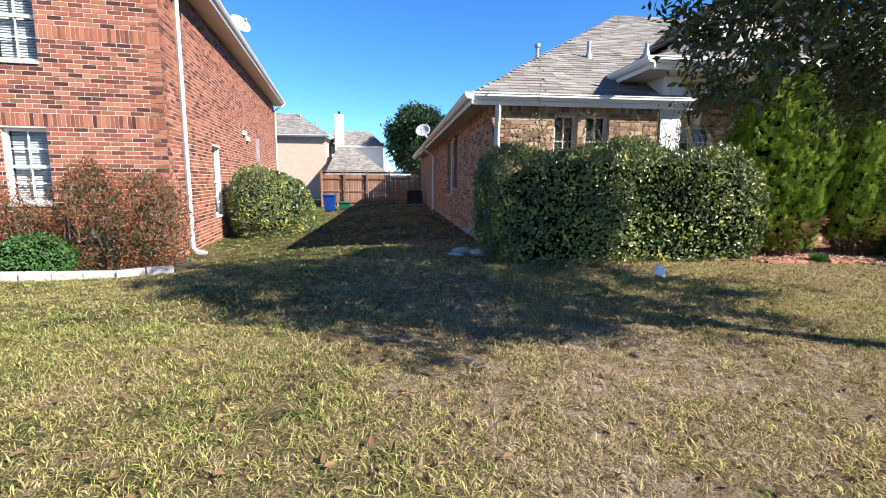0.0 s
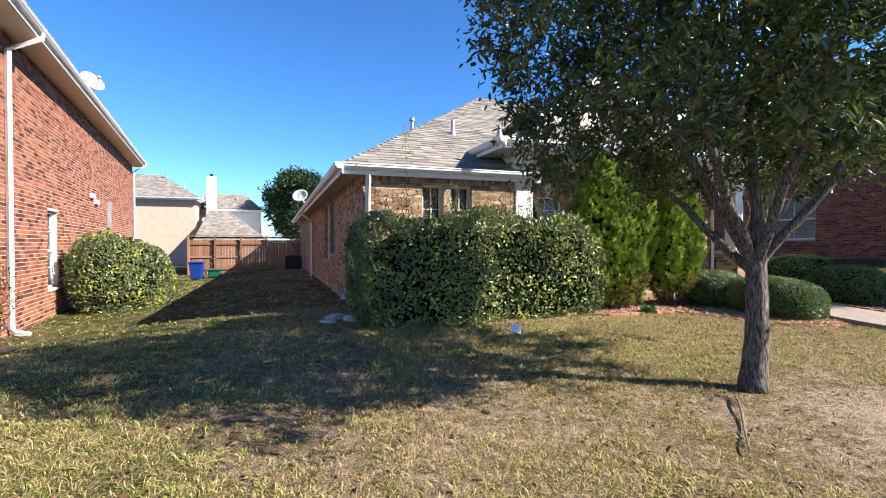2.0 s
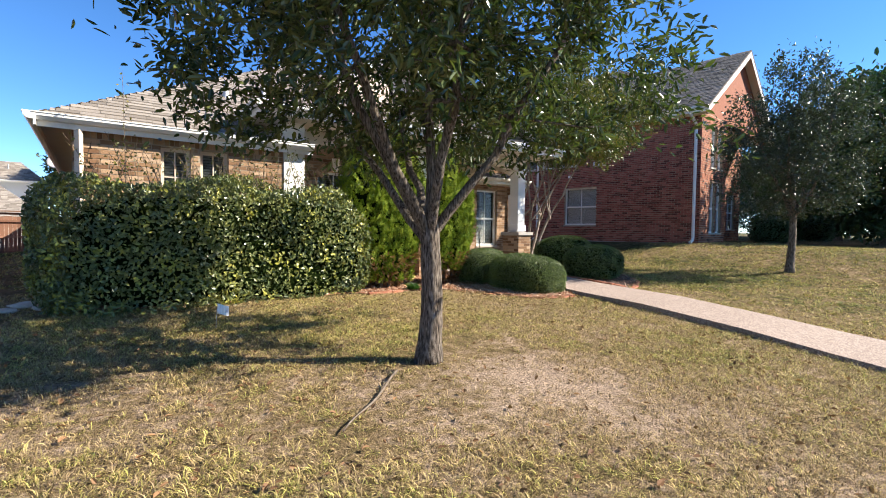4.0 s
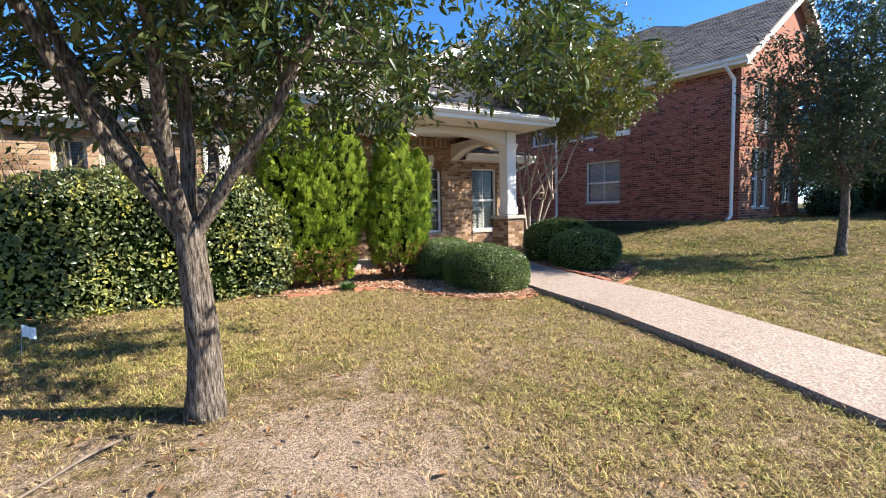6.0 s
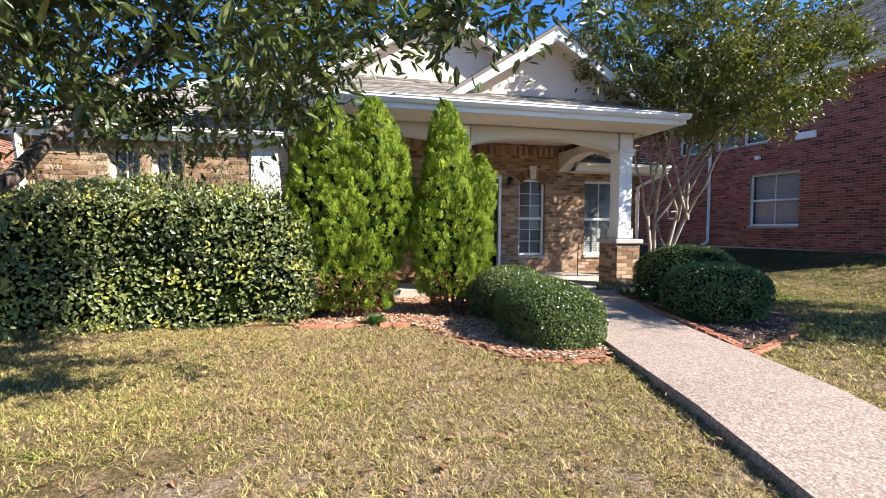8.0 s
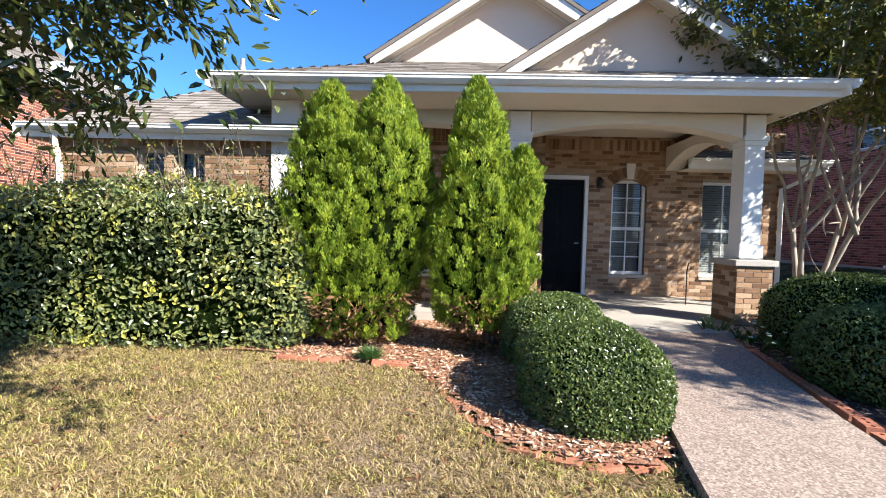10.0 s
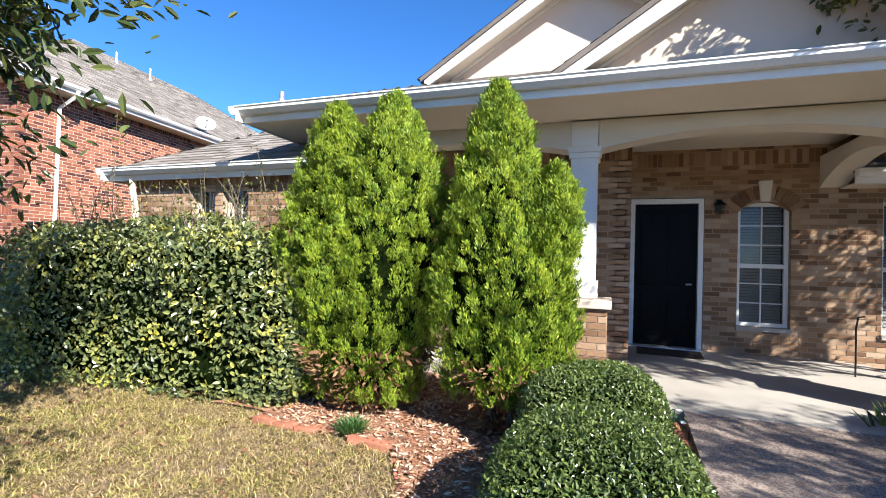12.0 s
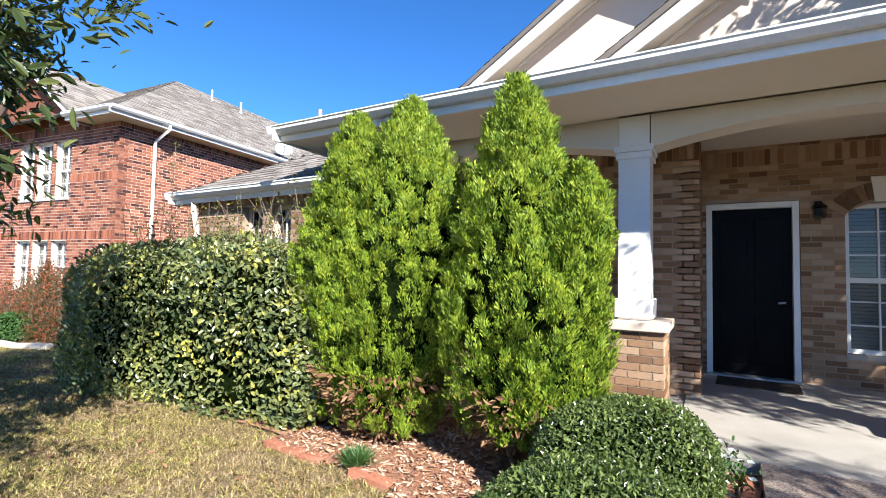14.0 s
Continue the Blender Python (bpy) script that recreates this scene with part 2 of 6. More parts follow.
def lawn_nodes(t):
    """Where the grass is green (0) or straw (1), and where the soil is bare."""
    a = noise_node(t, 0.35, 3, 0.5)
    b = noise_node(t, 1.9, 4, 0.6)
    c = mixc(t, 0.45, a, b)
    c = mixc(t, 0.38, c, noise_node(t, 12.0, 3, 0.6))
    wide = t.nodes.new("ShaderNodeMath")
    wide.operation = "MULTIPLY_ADD"
    link(t, c, wide.inputs[0])
    wide.inputs[1].default_value, wide.inputs[2].default_value = 1.95, -0.475
    # bare dry soil beside the young oak
    dist = t.nodes.new("ShaderNodeVectorMath")
    dist.operation = "DISTANCE"
    link(t, t.nodes.new("ShaderNodeTexCoord").outputs["Object"], dist.inputs[0])
    dist.inputs[1].default_value = (4.55, 1.75, 0.15)
    bare = t.nodes.new("ShaderNodeMapRange")
    link(t, dist.outputs["Value"], bare.inputs[0])
    for i, v in enumerate((0.2, 1.25, 0.24, 0.0)):
        bare.inputs[i + 1].default_value = v
    more = t.nodes.new("ShaderNodeMath")
    link(t, wide.outputs[0], more.inputs[0])
    link(t, bare.outputs[0], more.inputs[1])
    c = more.outputs[0]
    # the neighbour's lawn on one side stays greener
    pos = t.nodes.new("ShaderNodeSeparateXYZ")
    link(t, t.nodes.new("ShaderNodeTexCoord").outputs["Object"], pos.inputs[0])
    rng = t.nodes.new("ShaderNodeMapRange")
    link(t, pos.outputs[0], rng.inputs[0])
    for i, v in enumerate((-1.2, 0.9, -0.085, 0.06)):
        rng.inputs[i + 1].default_value = v
    far = t.nodes.new("ShaderNodeMapRange")
    link(t, pos.outputs[0], far.inputs[0])
    for i, v in enumerate((8.5, 10.5, 0.0, -0.15)):
        far.inputs[i + 1].default_value = v
    both = t.nodes.new("ShaderNodeMath")
    link(t, rng.outputs[0], both.inputs[0])
    link(t, far.outputs[0], both.inputs[1])
    add = t.nodes.new("ShaderNodeMath")
    link(t, c, add.inputs[0])
    link(t, both.outputs[0], add.inputs[1])
    # grass shifts greener towards the back, between the houses
    alley_green = t.nodes.new("ShaderNodeMapRange")
    link(t, pos.outputs[1], alley_green.inputs[0])
    for i, v in enumerate((6.5, 10.0, 0.0, -0.13)):
        alley_green.inputs[i + 1].default_value = v
    last = t.nodes.new("ShaderNodeMath")
    link(t, add.outputs[0], last.inputs[0])
    link(t, alley_green.outputs[0], last.inputs[1])
    return last.outputs[0]


GREEN_STRAW = [(0.24, (0.20, 0.24, 0.052)), (0.39, (0.50, 0.465, 0.12)), (0.52, (0.50, 0.39, 0.16)), (0.70, (0.45, 0.34, 0.185))]


def ground_material():
    m, t, p = nodes_of("lawn_soil")
    where = lawn_nodes(t)
    col = ramp(t, where, [(0.25, (0.070, 0.074, 0.025)), (0.40, (0.19, 0.15, 0.070)), (0.54, (0.27, 0.20, 0.110)), (0.76, (0.50, 0.39, 0.30))])
    g = noise_node(t, 55, 6, 0.7)
    col = mixc(t, 0.65, col, ramp(t, g, [(0.38, (0.12, 0.105, 0.09)), (0.62, (1.15, 1.10, 1.02))]), "MULTIPLY")
    link(t, col, p.inputs["Base Color"])
    p.inputs["Roughness"].default_value, p.inputs["Specular IOR Level"].default_value = 1.0, 0.1
    bump(t, p, g, 1.0, 0.05)
    return m


def blade_material():
    m, t, p = nodes_of("grass_blade")
    where = lawn_nodes(t)
    g = t.nodes.new("ShaderNodeNewGeometry").outputs["Random Per Island"]
    r = t.nodes.new("ShaderNodeMath")
    r.operation = "MULTIPLY_ADD"
    link(t, g, r.inputs[0])
    r.inputs[1].default_value, r.inputs[2].default_value = 0.36, -0.17
    s = t.nodes.new("ShaderNodeMath")
    link(t, where, s.inputs[0])
    link(t, r.outputs[0], s.inputs[1])
    col = ramp(t, s.outputs[0], GREEN_STRAW)
    w = t.nodes.new("ShaderNodeMath")
    w.operation = "MULTIPLY"
    link(t, g, w.inputs[0])
    w.inputs[1].default_value = 37.0
    fr = t.nodes.new("ShaderNodeMath")
    fr.operation = "FRACT"
    link(t, w.outputs[0], fr.inputs[0])
    col = mixc(t, 1.0, col, ramp(t, fr.outputs[0], [(0.0, (0.16, 0.145, 0.12)), (0.45, (0.72, 0.71, 0.69)), (0.75, (1.0, 1.0, 1.0)), (1.0, (1.35, 1.35, 1.32))]), "MULTIPLY")
    link(t, col, p.inputs["Base Color"])
    p.inputs["Roughness"].default_value, p.inputs["Specular IOR Level"].default_value = 0.6, 0.25
    tr = t.nodes.new("ShaderNodeBsdfTranslucent")
    link(t, col, tr.inputs[0])
    mx = t.nodes.new("ShaderNodeMixShader")
    mx.inputs[0].default_value = 0.25
    link(t, p.outputs[0], mx.inputs[1])
    link(t, tr.outputs[0], mx.inputs[2])
    link(t, mx.outputs[0], t.nodes["Material Output"].inputs[0])
    return m


M["soil"] = ground_material()
M["blade"] = blade_material()


def grid_lines(lo, near_lo, near_hi, hi, step, far):
    v = [lo, lo * 0.5]
    v = [a for a in v if a < near_lo - far]
    x = near_lo - far * 3
    while x < near_lo:
        v.append(x)
        x += far
    while x < near_hi:
        v.append(x)
        x += step
    while x < near_hi + far * 6:
        v.append(x)
        x += far
    return v + [hi * 0.3, hi]


def build_ground():
    xs = grid_lines(-900, -12, 22, 900, 0.3, 2.5)
    ys = grid_lines(-900, -5, 30, 900, 0.3, 2.5)
    verts = [(x, y, ground_z(x, y)) for y in ys for x in xs]
    w = len(xs)
    faces = [(j * w + i, j * w + i + 1, (j + 1) * w + i + 1, (j + 1) * w + i) for j in range(len(ys) - 1) for i in range(w - 1)]
    tagged(new("ground", raw("ground", verts, faces, M["soil"], True)), "sloping front lawn soil with dry and green patches", "ground", kind="structure")


build_ground()


# ---- building pieces ----
def plane_frame(origin, u, v):
    """Matrix with x along u, y along u x v backwards, z along v."""
    u, v = Vector(u).normalized(), Vector(v).normalized()
    n = u.cross(v)
    m = Matrix.Identity(4)
    for i in range(3):
        m[i][0], m[i][1], m[i][2], m[i][3] = u[i], -n[i], v[i], origin[i]
    return m


def cut_spans(a, b, cuts):
    spans = [(a, b)]
    for c, d in cuts:
        out = []
        for s, e in spans:
            if d <= s or c >= e:
                out.append((s, e))
                continue
            if c > s:
                out.append((s, c))
            if d < e:
                out.append((d, e))
        spans = out
    return spans


UNIT = {}


def unit_box(mat):
    """A brick-like box, one metre each way, open at its hidden back."""
    if mat.name not in UNIT:
        c = 0.5
        v = [(-c, -c, -c), (c, -c, -c), (c, -c, c), (-c, -c, c), (-c, c, -c), (c, c, -c), (c, c, c), (-c, c, c)]
        f = [(0, 1, 2, 3), (1, 5, 6, 2), (0, 3, 7, 4), (3, 2, 6, 7), (0, 4, 5, 1), (4, 7, 6, 5)]
        UNIT[mat.name] = raw("brick", v, f, mat)
    return UNIT[mat.name]


def pieces(name, boxes, frame_m, mat, piece_mat, parent, own, local, rest_name=None):
    """boxes: (cx, cy, cz, sx, sy, sz) in frame_m; the first `own` become parts of their own, the rest one joined part."""
    for cx, cy, cz, sx, sy, sz in boxes[:own]:
        ob = new(name, unit_box(piece_mat))
        ob.matrix_basis = frame_m @ Matrix.LocRotScale((cx, cy, cz), None, (sx, sy, sz))
        hang(ob, parent, local)
    rest = boxes[own:]
    if rest:
        b = np.array(rest)
        c = np.array([(-.5, -.5, -.5), (.5, -.5, -.5), (.5, -.5, .5), (-.5, -.5, .5), (-.5, .5, -.5), (.5, .5, -.5), (.5, .5, .5), (-.5, .5, .5)])
        v = (b[:, None, :3] + c[None] * b[:, None, 3:]).reshape(-1, 3)
        fm = np.array(frame_m)
        v = v @ fm[:3, :3].T + fm[:3, 3]
        f = np.array([(0, 1, 2, 3), (1, 5, 6, 2), (0, 3, 7, 4), (3, 2, 6, 7), (0, 4, 5, 1)])
        q = (np.arange(len(b))[:, None, None] * 8 + f[None]).reshape(-1, 4)
        ob = new(rest_name or name + "work", array_mesh(name, v, q, mat))
        hang(ob, parent, local)
        tagged(ob, kind="stuff")


DEFERRED = []


def brick_wall(parent, origin, u, length, height, openings, kind_key, own=0, own_span=None, soldier=None, local=False, thick=0.22, mortar="mortar", name="wall"):
    """A brick wall: solid backing with its openings, brick courses proud of the mortar.
    openings: (u0, u1, z0, z1); soldier: heights of upright courses."""
    fm = plane_frame(origin, u, (0, 0, 1))
    us = sorted({0.0, length, *[a for o in openings for a in o[:2]]})
    zs = sorted({0.0, height, *[a for o in openings for a in o[2:]]})
    bm = bmesh.new()
    grid = {}
    for a, b in zip(us[:-1], us[1:]):
        for c, d in zip(zs[:-1], zs[1:]):
            if any(o[0] < (a + b) / 2 < o[1] and o[2] < (c + d) / 2 < o[3] for o in openings):
                continue
            q = []
            for k in ((a, c), (b, c), (b, d), (a, d)):
                if k not in grid:
                    grid[k] = bm.verts.new(fm @ Vector((k[0], 0, k[1])))
                q.append(grid[k])
            bm.faces.new(q)
    ext = bmesh.ops.extrude_face_region(bm, geom=bm.faces[:])
    back = (fm.to_3x3() @ Vector((0, thick, 0)))
    bmesh.ops.translate(bm, vec=back, verts=[v for v in ext["geom"] if isinstance(v, bmesh.types.BMVert)])
    bmesh.ops.recalc_face_normals(bm, faces=bm.faces[:])
    wall = part(name, bm, M[mortar], parent, local=local)
    rng = random.Random(int(length * 1000 + height * 77))
    course, gap, pitch = (0.076, 0.015, 0.225) if kind_key == "red_brick" else (0.0677, 0.013, 0.205)
    boxes, z, row = [], 0.0, 0
    soldier = soldier or []
    while z + course - gap <= height + 0.001:
        s = next((h for h in soldier if abs(h - z) < course / 2), None)
        if s is not None:
            hh = course * 3 - gap
            x = 0.0
            while x < length - 0.03:
                for a, b in cut_spans(x, min(x + 0.057, length), [o[:2] for o in openings if o[2] < z + hh and o[3] > z]):
                    boxes.append(((a + b) / 2, rng.uniform(0.010, 0.014), z + hh / 2, b - a, 0.036, hh))
                x += 0.0677
            z += course * 3
            row += 1
            continue
        x = -0.1025 if row % 2 else 0.0
        cuts = [o[:2] for o in openings if o[2] < z + course - gap - 0.002 and o[3] > z + 0.002]
        while x < length:
            for a, b in cut_spans(max(x, 0.0), min(x + pitch - gap, length), cuts):
                if b - a > 0.025:
                    boxes.append(((a + b) / 2, rng.uniform(0.010, 0.014), z + (course - gap) / 2, b - a, 0.036, course - gap))
            x += pitch
        z += course
        row += 1
    if own and own_span:
        near = [b for b in boxes if own_span[0] < b[0] < own_span[1] and own_span[2] < b[2] < own_span[3]][:own]
        ids = set(map(id, near))
        boxes = near + [b for b in boxes if id(b) not in ids]
        own = len(near)
    else:
        own = 0
    DEFERRED.append(lambda: pieces("brick", boxes, fm, M[kind_key], M[kind_key + "_piece"], wall, own, local))
    return wall


def roof_plane(parent, outline, mat="shingle", local=False, thick=0.05):
    """A roof slope. outline: flat polygon, its first two points the eave."""
    o = [Vector(p) for p in outline]
    u = (o[1] - o[0]).normalized()
    n = (o[1] - o[0]).cross(o[-1] - o[0]).normalized()
    if n.z < 0:
        n = -n
    v = n.cross(u)
    if v.z < 0:
        v = -v
    deck = part("roof", prism([tuple(p) for p in o], tuple(-n * thick)), M["roof_deck"], parent, local=local)
    p2 = [((p - o[0]).dot(u), (p - o[0]).dot(v)) for p in o]
    rng = random.Random(int(abs(o[0].x * 100 + o[1].y * 37)))
    top = max(p[1] for p in p2)
    verts, quads = [], []
    z, row = -0.03, 0
    while z < top:
        xs = []
        zz = max(z + 0.07, 0.002)
        for (xa, ya), (xb, yb) in zip(p2, p2[1:] + p2[:1]):
            if (ya - zz) * (yb - zz) < 0:
                xs.append(xa + (xb - xa) * (zz - ya) / (yb - ya))
        if len(xs) >= 2:
            x, x1 = min(xs), max(xs)
            x_end = x1
            first = True
            while x < x_end - 0.02:
                w = rng.uniform(0.22, 0.36) * (rng.random() if first else 1)
                first = False
                e = min(x + max(w, 0.06), x_end)
                lift = rng.choice((0.010, 0.014, 0.019))
                b = len(verts)
                for uu, vv, h in ((x, z, lift), (e - 0.004, z, lift), (e - 0.004, z + 0.16, 0.003), (x, z + 0.16, 0.003), (x, z, 0.0), (e - 0.004, z, 0.0)):
                    verts.append(o[0] + u * uu + v * vv + n * h)
                quads += [(b, b + 1, b + 2, b + 3), (b + 4, b + 5, b + 1, b)]
                x = e
        z += 0.145
        row += 1
    me = array_mesh("shingles", np.array([tuple(p) for p in verts]), np.array(quads), M[mat])
    sh = new("shingles", me)
    hang(sh, deck, local)
    tagged(sh, kind="stuff")
    return deck


def gutter_run(parent, a, b, out, local=False, name="gutter"):
    """A K-shaped gutter with the fascia board behind it, from a to b (top back edge); out: the way it faces."""
    a, b, out = Vector(a), Vector(b), Vector(out).normalized()
    prof = [(0.0, 0.0), (0.105, 0.0), (0.11, -0.012), (0.098, -0.022), (0.098, -0.05), (0.06, -0.095), (0.0, -0.10)]
    part(name, prism([tuple(a + out * o + Vector((0, 0, z))) for o, z in prof], tuple(b - a)), M["gutter"], parent, local=local)
    prof = [(-0.004, 0.0), (-0.028, 0.0), (-0.028, -0.17), (-0.004, -0.17)]
    part("fascia", prism([tuple(a + out * o + Vector((0, 0, z))) for o, z in prof], tuple(b - a)), M["trim"], parent, local=local)


def downspout(parent, top, foot, out, local=False, mat="gutter", label="white painted metal downspout"):
    """Square spout: from the gutter outlet back to the wall, down, and a kick at the foot."""
    top, foot, out = Vector(top), Vector(foot), Vector(out).normalized()
    z0 = foot.z
    pts = [top, top + Vector((0, 0, -0.08)), Vector((foot.x, foot.y, top.z - 0.38)), Vector((foot.x, foot.y, z0 + 0.16)), Vector((foot.x, foot.y, z0 + 0.08)) + out * 0.06, Vector((foot.x, foot.y, z0 + 0.03)) + out * 0.26]
    v, f = tube(pts, 0.05, 4)
    part("downspout", (v, f), M[mat], parent, label, local=local)


def window(parent, fm, w, h, local=False, rows=4, cols=2, arch=0.0, blinds=True, frame_mat="trim", depth=0.09, sash=True, grid=True, blind="blind"):
    """A double-hung window in an opening of w x h, frame_m at its lower left corner, on the wall's face."""
    f = 0.05
    bm = bmesh.new()
    d0, d1 = depth, depth + 0.06
    for a in ((0, f, d0, d1, 0, h), (w - f, w, d0, d1, 0, h), (f, w - f, d0, d1, h - f, h), (f, w - f, d0, d1, 0, f)):
        add_box(bm, *a)
    if sash:
        add_box(bm, f, w - f, d0 - 0.006, d1 - 0.004, h * 0.47, h * 0.47 + 0.05)
    bmesh.ops.transform(bm, matrix=fm, verts=bm.verts[:])
    win = part("window", bm, M[frame_mat], parent, local=local)
    if grid:
        bm = bmesh.new()
        for i in range(1, cols):
            x = f + (w - 2 * f) * i / cols
            add_box(bm, x - 0.008, x + 0.008, d0 + 0.018, d1 - 0.012, f, h - f)
        for j in range(1, rows):
            z = f + (h - 2 * f) * j / rows
            add_box(bm, f, w - f, d0 + 0.020, d1 - 0.014, z - 0.008, z + 0.008)
        bmesh.ops.transform(bm, matrix=fm, verts=bm.verts[:])
        part("muntin_grid", bm, M[frame_mat], win, local=local)
    bm = bmesh.new()
    add_box(bm, f * 0.6, w - f * 0.6, d1 - 0.020, d1 - 0.012, f * 0.6, h - f * 0.6)
    bmesh.ops.transform(bm, matrix=fm, verts=bm.verts[:])
    g = part("pane", bm, M["glass"], win, local=local)
    g.visible_shadow = False
    if blinds:
        vs, fs = [], []
        z = f
        while z < h - f:
            o = len(vs)
            vs += [tuple(fm @ Vector(q)) for q in ((f, d1 + 0.05, z), (w - f, d1 + 0.05, z), (w - f, d1 + 0.07, z + 0.038), (f, d1 + 0.07, z + 0.038))]
            fs.append((o, o + 1, o + 2, o + 3))
            z += 0.043
        part("blind", (vs, fs), M[blind], win, "white horizontal slat blind", local=local)
    # black sheet added behind the pane, standing in for the unlit room's darkness
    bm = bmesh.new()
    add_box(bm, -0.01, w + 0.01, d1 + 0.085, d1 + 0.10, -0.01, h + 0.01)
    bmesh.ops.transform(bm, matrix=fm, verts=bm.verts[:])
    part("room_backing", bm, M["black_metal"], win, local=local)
    bm = bmesh.new()
    add_box(bm, -0.01, w + 0.01, -0.035, depth, -0.055, -0.004)
    bmesh.ops.transform(bm, matrix=fm, verts=bm.verts[:])
    part("sill", bm, M["foundation"], win, local=local)
    return win


# ---- the single-storey house ----
house = thing("house", (6.0, 9.0, 0.28), "single-storey tan brick house with stucco gables and arched porch", "house")
Z0 = 0.22
# west side wall, wing front, wing east return
brick_wall(house, (1.49, 27.2, Z0), (0, -1, 0), 19.62, 2.50, [(13.45, 14.55, 0.82, 2.32), (15.0, 15.75, 1.0, 2.32)], "tan_brick", soldier=[2.30])
brick_wall(house, (1.49, 7.58, Z0), (1, 0, 0), 2.84, 2.50, [(1.03, 1.43, 0.65, 2.28), (1.56, 1.97, 0.65, 2.28)], "tan_brick", 160, (0.0, 2.84, 1.4, 2.3), soldier=[2.30])
for u0, w in ((1.03, 0.40), (1.56, 0.41)):
    window(house, plane_frame((1.49 + u0, 7.58, Z0 + 0.65), (1, 0, 0), (0, 0, 1)), w, 1.63, frame_mat="stucco")
window(house, plane_frame((1.49, 27.2 - 13.45, Z0 + 0.82), (0, -1, 0), (0, 0, 1)), 1.10, 1.5)
window(house, plane_frame((1.49, 27.2 - 15.0, Z0 + 1.0), (0, -1, 0), (0, 0, 1)), 0.75, 1.32)
# porch back walls
brick_wall(house, (4.60, 8.97, 0.42), (1, 0, 0), 3.43, 2.85, [(0.90, 1.72, 0.45, 2.10)], "tan_brick", 120, (2.7, 3.43, 0, 2.7), soldier=[2.50])
window(house, plane_frame((5.50, 8.97, 0.87), (1, 0, 0), (0, 0, 1)), 0.82, 1.65, rows=6)
brick_wall(house, (8.03, 8.97, 0.42), (0, 1, 0), 1.26, 2.85, [], "tan_brick", name="wall")
brick_wall(house, (8.03, 10.25, 0.42), (1, 0, 0), 4.42, 3.00, [(0.05, 1.02, 0.0, 2.19), (1.43, 2.05, 0.42, 2.12), (3.02, 3.87, 0.42, 2.12)], "tan_brick", 290, (1.0, 3.0, 0.0, 2.8), soldier=[2.64])
window(house, plane_frame((9.46, 10.25, 0.84), (1, 0, 0), (0, 0, 1)), 0.62, 1.70, rows=6)
window(house, plane_frame((11.05, 10.25, 0.84), (1, 0, 0), (0, 0, 1)), 0.85, 1.70, rows=2)
brick_wall(house, (12.45, 10.25, 0.35), (0, 1, 0), 9.0, 2.45, [], "tan_brick")
# foundation strips
part("foundation", box(1.485, 12.44, 10.27, 27.0, -0.3, 0.40), M["foundation"], house)
part("foundation", box(1.50, 8.01, 8.99, 10.4, -0.3, 0.41), M["foundation"], house)
part("foundation", box(1.478, 4.60, 7.568, 9.1, -0.3, 0.218), M["foundation"], house)
part("foundation", box(1.478, 1.7, 9.1, 27.2, -0.5, 0.218), M["foundation"], house)
# inner core keeps light out
part("back_wall", box(1.6, 12.4, 26.8, 27.1, 0.2, 2.75), M["mortar"], house)

# roofs
ZE, YE = 2.76, 7.45
PK = (6.33, 13.7, 6.15)
SL = (PK[2] - ZE) / (PK[1] - YE)
roof_plane(house, [(1.13, YE, ZE), (4.78, YE, ZE), (4.78, 9.5, ZE + SL * (9.5 - YE)), (10.2, 13.7, 6.15), PK])
roof_plane(house, [(1.13, 27.5, ZE), (1.13, YE, ZE), PK, (6.33, 21.3, 6.15)])
ZP, YP = 3.29, 7.06
roof_plane(house, [(3.84, YP, ZP), (10.92, YP, ZP), (10.2, 13.7, 6.15)])
roof_plane(house, [(3.84, 8.36, ZP), (3.84, YP, ZP), (10.2, 13.7, 6.15)])
roof_plane(house, [(10.92, YP, ZP), (10.92, 13.7, ZP), (10.2, 13.7, 6.15)])
roof_plane(house, [(12.6, 13.72, 2.85), (1.3, 13.72, 2.85), (6.33, 13.72, 6.13), (10.2, 13.72, 6.13)])
roof_plane(house, [(10.6, 9.85, 2.88), (12.85, 9.85, 2.88), (11.6, 12.0, 4.0), (10.6, 12.0, 4.0)], "shingle_dark")
roof_plane(house, [(12.85, 9.85, 2.88), (12.85, 20, 2.88), (11.6, 20, 4.0), (11.6, 12.0, 4.0)], "shingle_dark")
# gutters and soffits
gutter_run(house, (1.10, YE - 0.02, ZE), (4.80, YE - 0.02, ZE), (0, -1, 0))
gutter_run(house, (1.11, 27.5, ZE), (1.11, YE - 0.12, ZE), (-1, 0, 0))
gutter_run(house, (3.80, YP - 0.02, ZP), (10.94, YP - 0.02, ZP), (0, -1, 0))
gutter_run(house, (3.81, 8.4, ZP), (3.81, YP - 0.12, ZP), (-1, 0, 0))
gutter_run(house, (10.95, YP - 0.12, ZP), (10.95, 10.2, ZP), (1, 0, 0))
gutter_run(house, (10.60, 9.83, 2.88), (12.9, 9.83, 2.88), (0, -1, 0))
part("soffit", box(1.14, 4.32, YE + 0.012, 7.58, 2.665, 2.685), M["cream_trim"], house)
part("soffit", box(1.14, 1.49, 7.582, 27.2, 2.665, 2.685), M["cream_trim"], house)
part("soffit", box(3.84, 10.92, YP + 0.012, 7.86, 3.137, 3.152), M["cream_trim"], house)
part("soffit", box(3.84, 4.334, 7.862, 8.36, 3.135, 3.152), M["cream_trim"], house)
part("soffit", box(10.71, 10.92, 7.862, 10.25, 3.135, 3.152), M["cream_trim"], house)
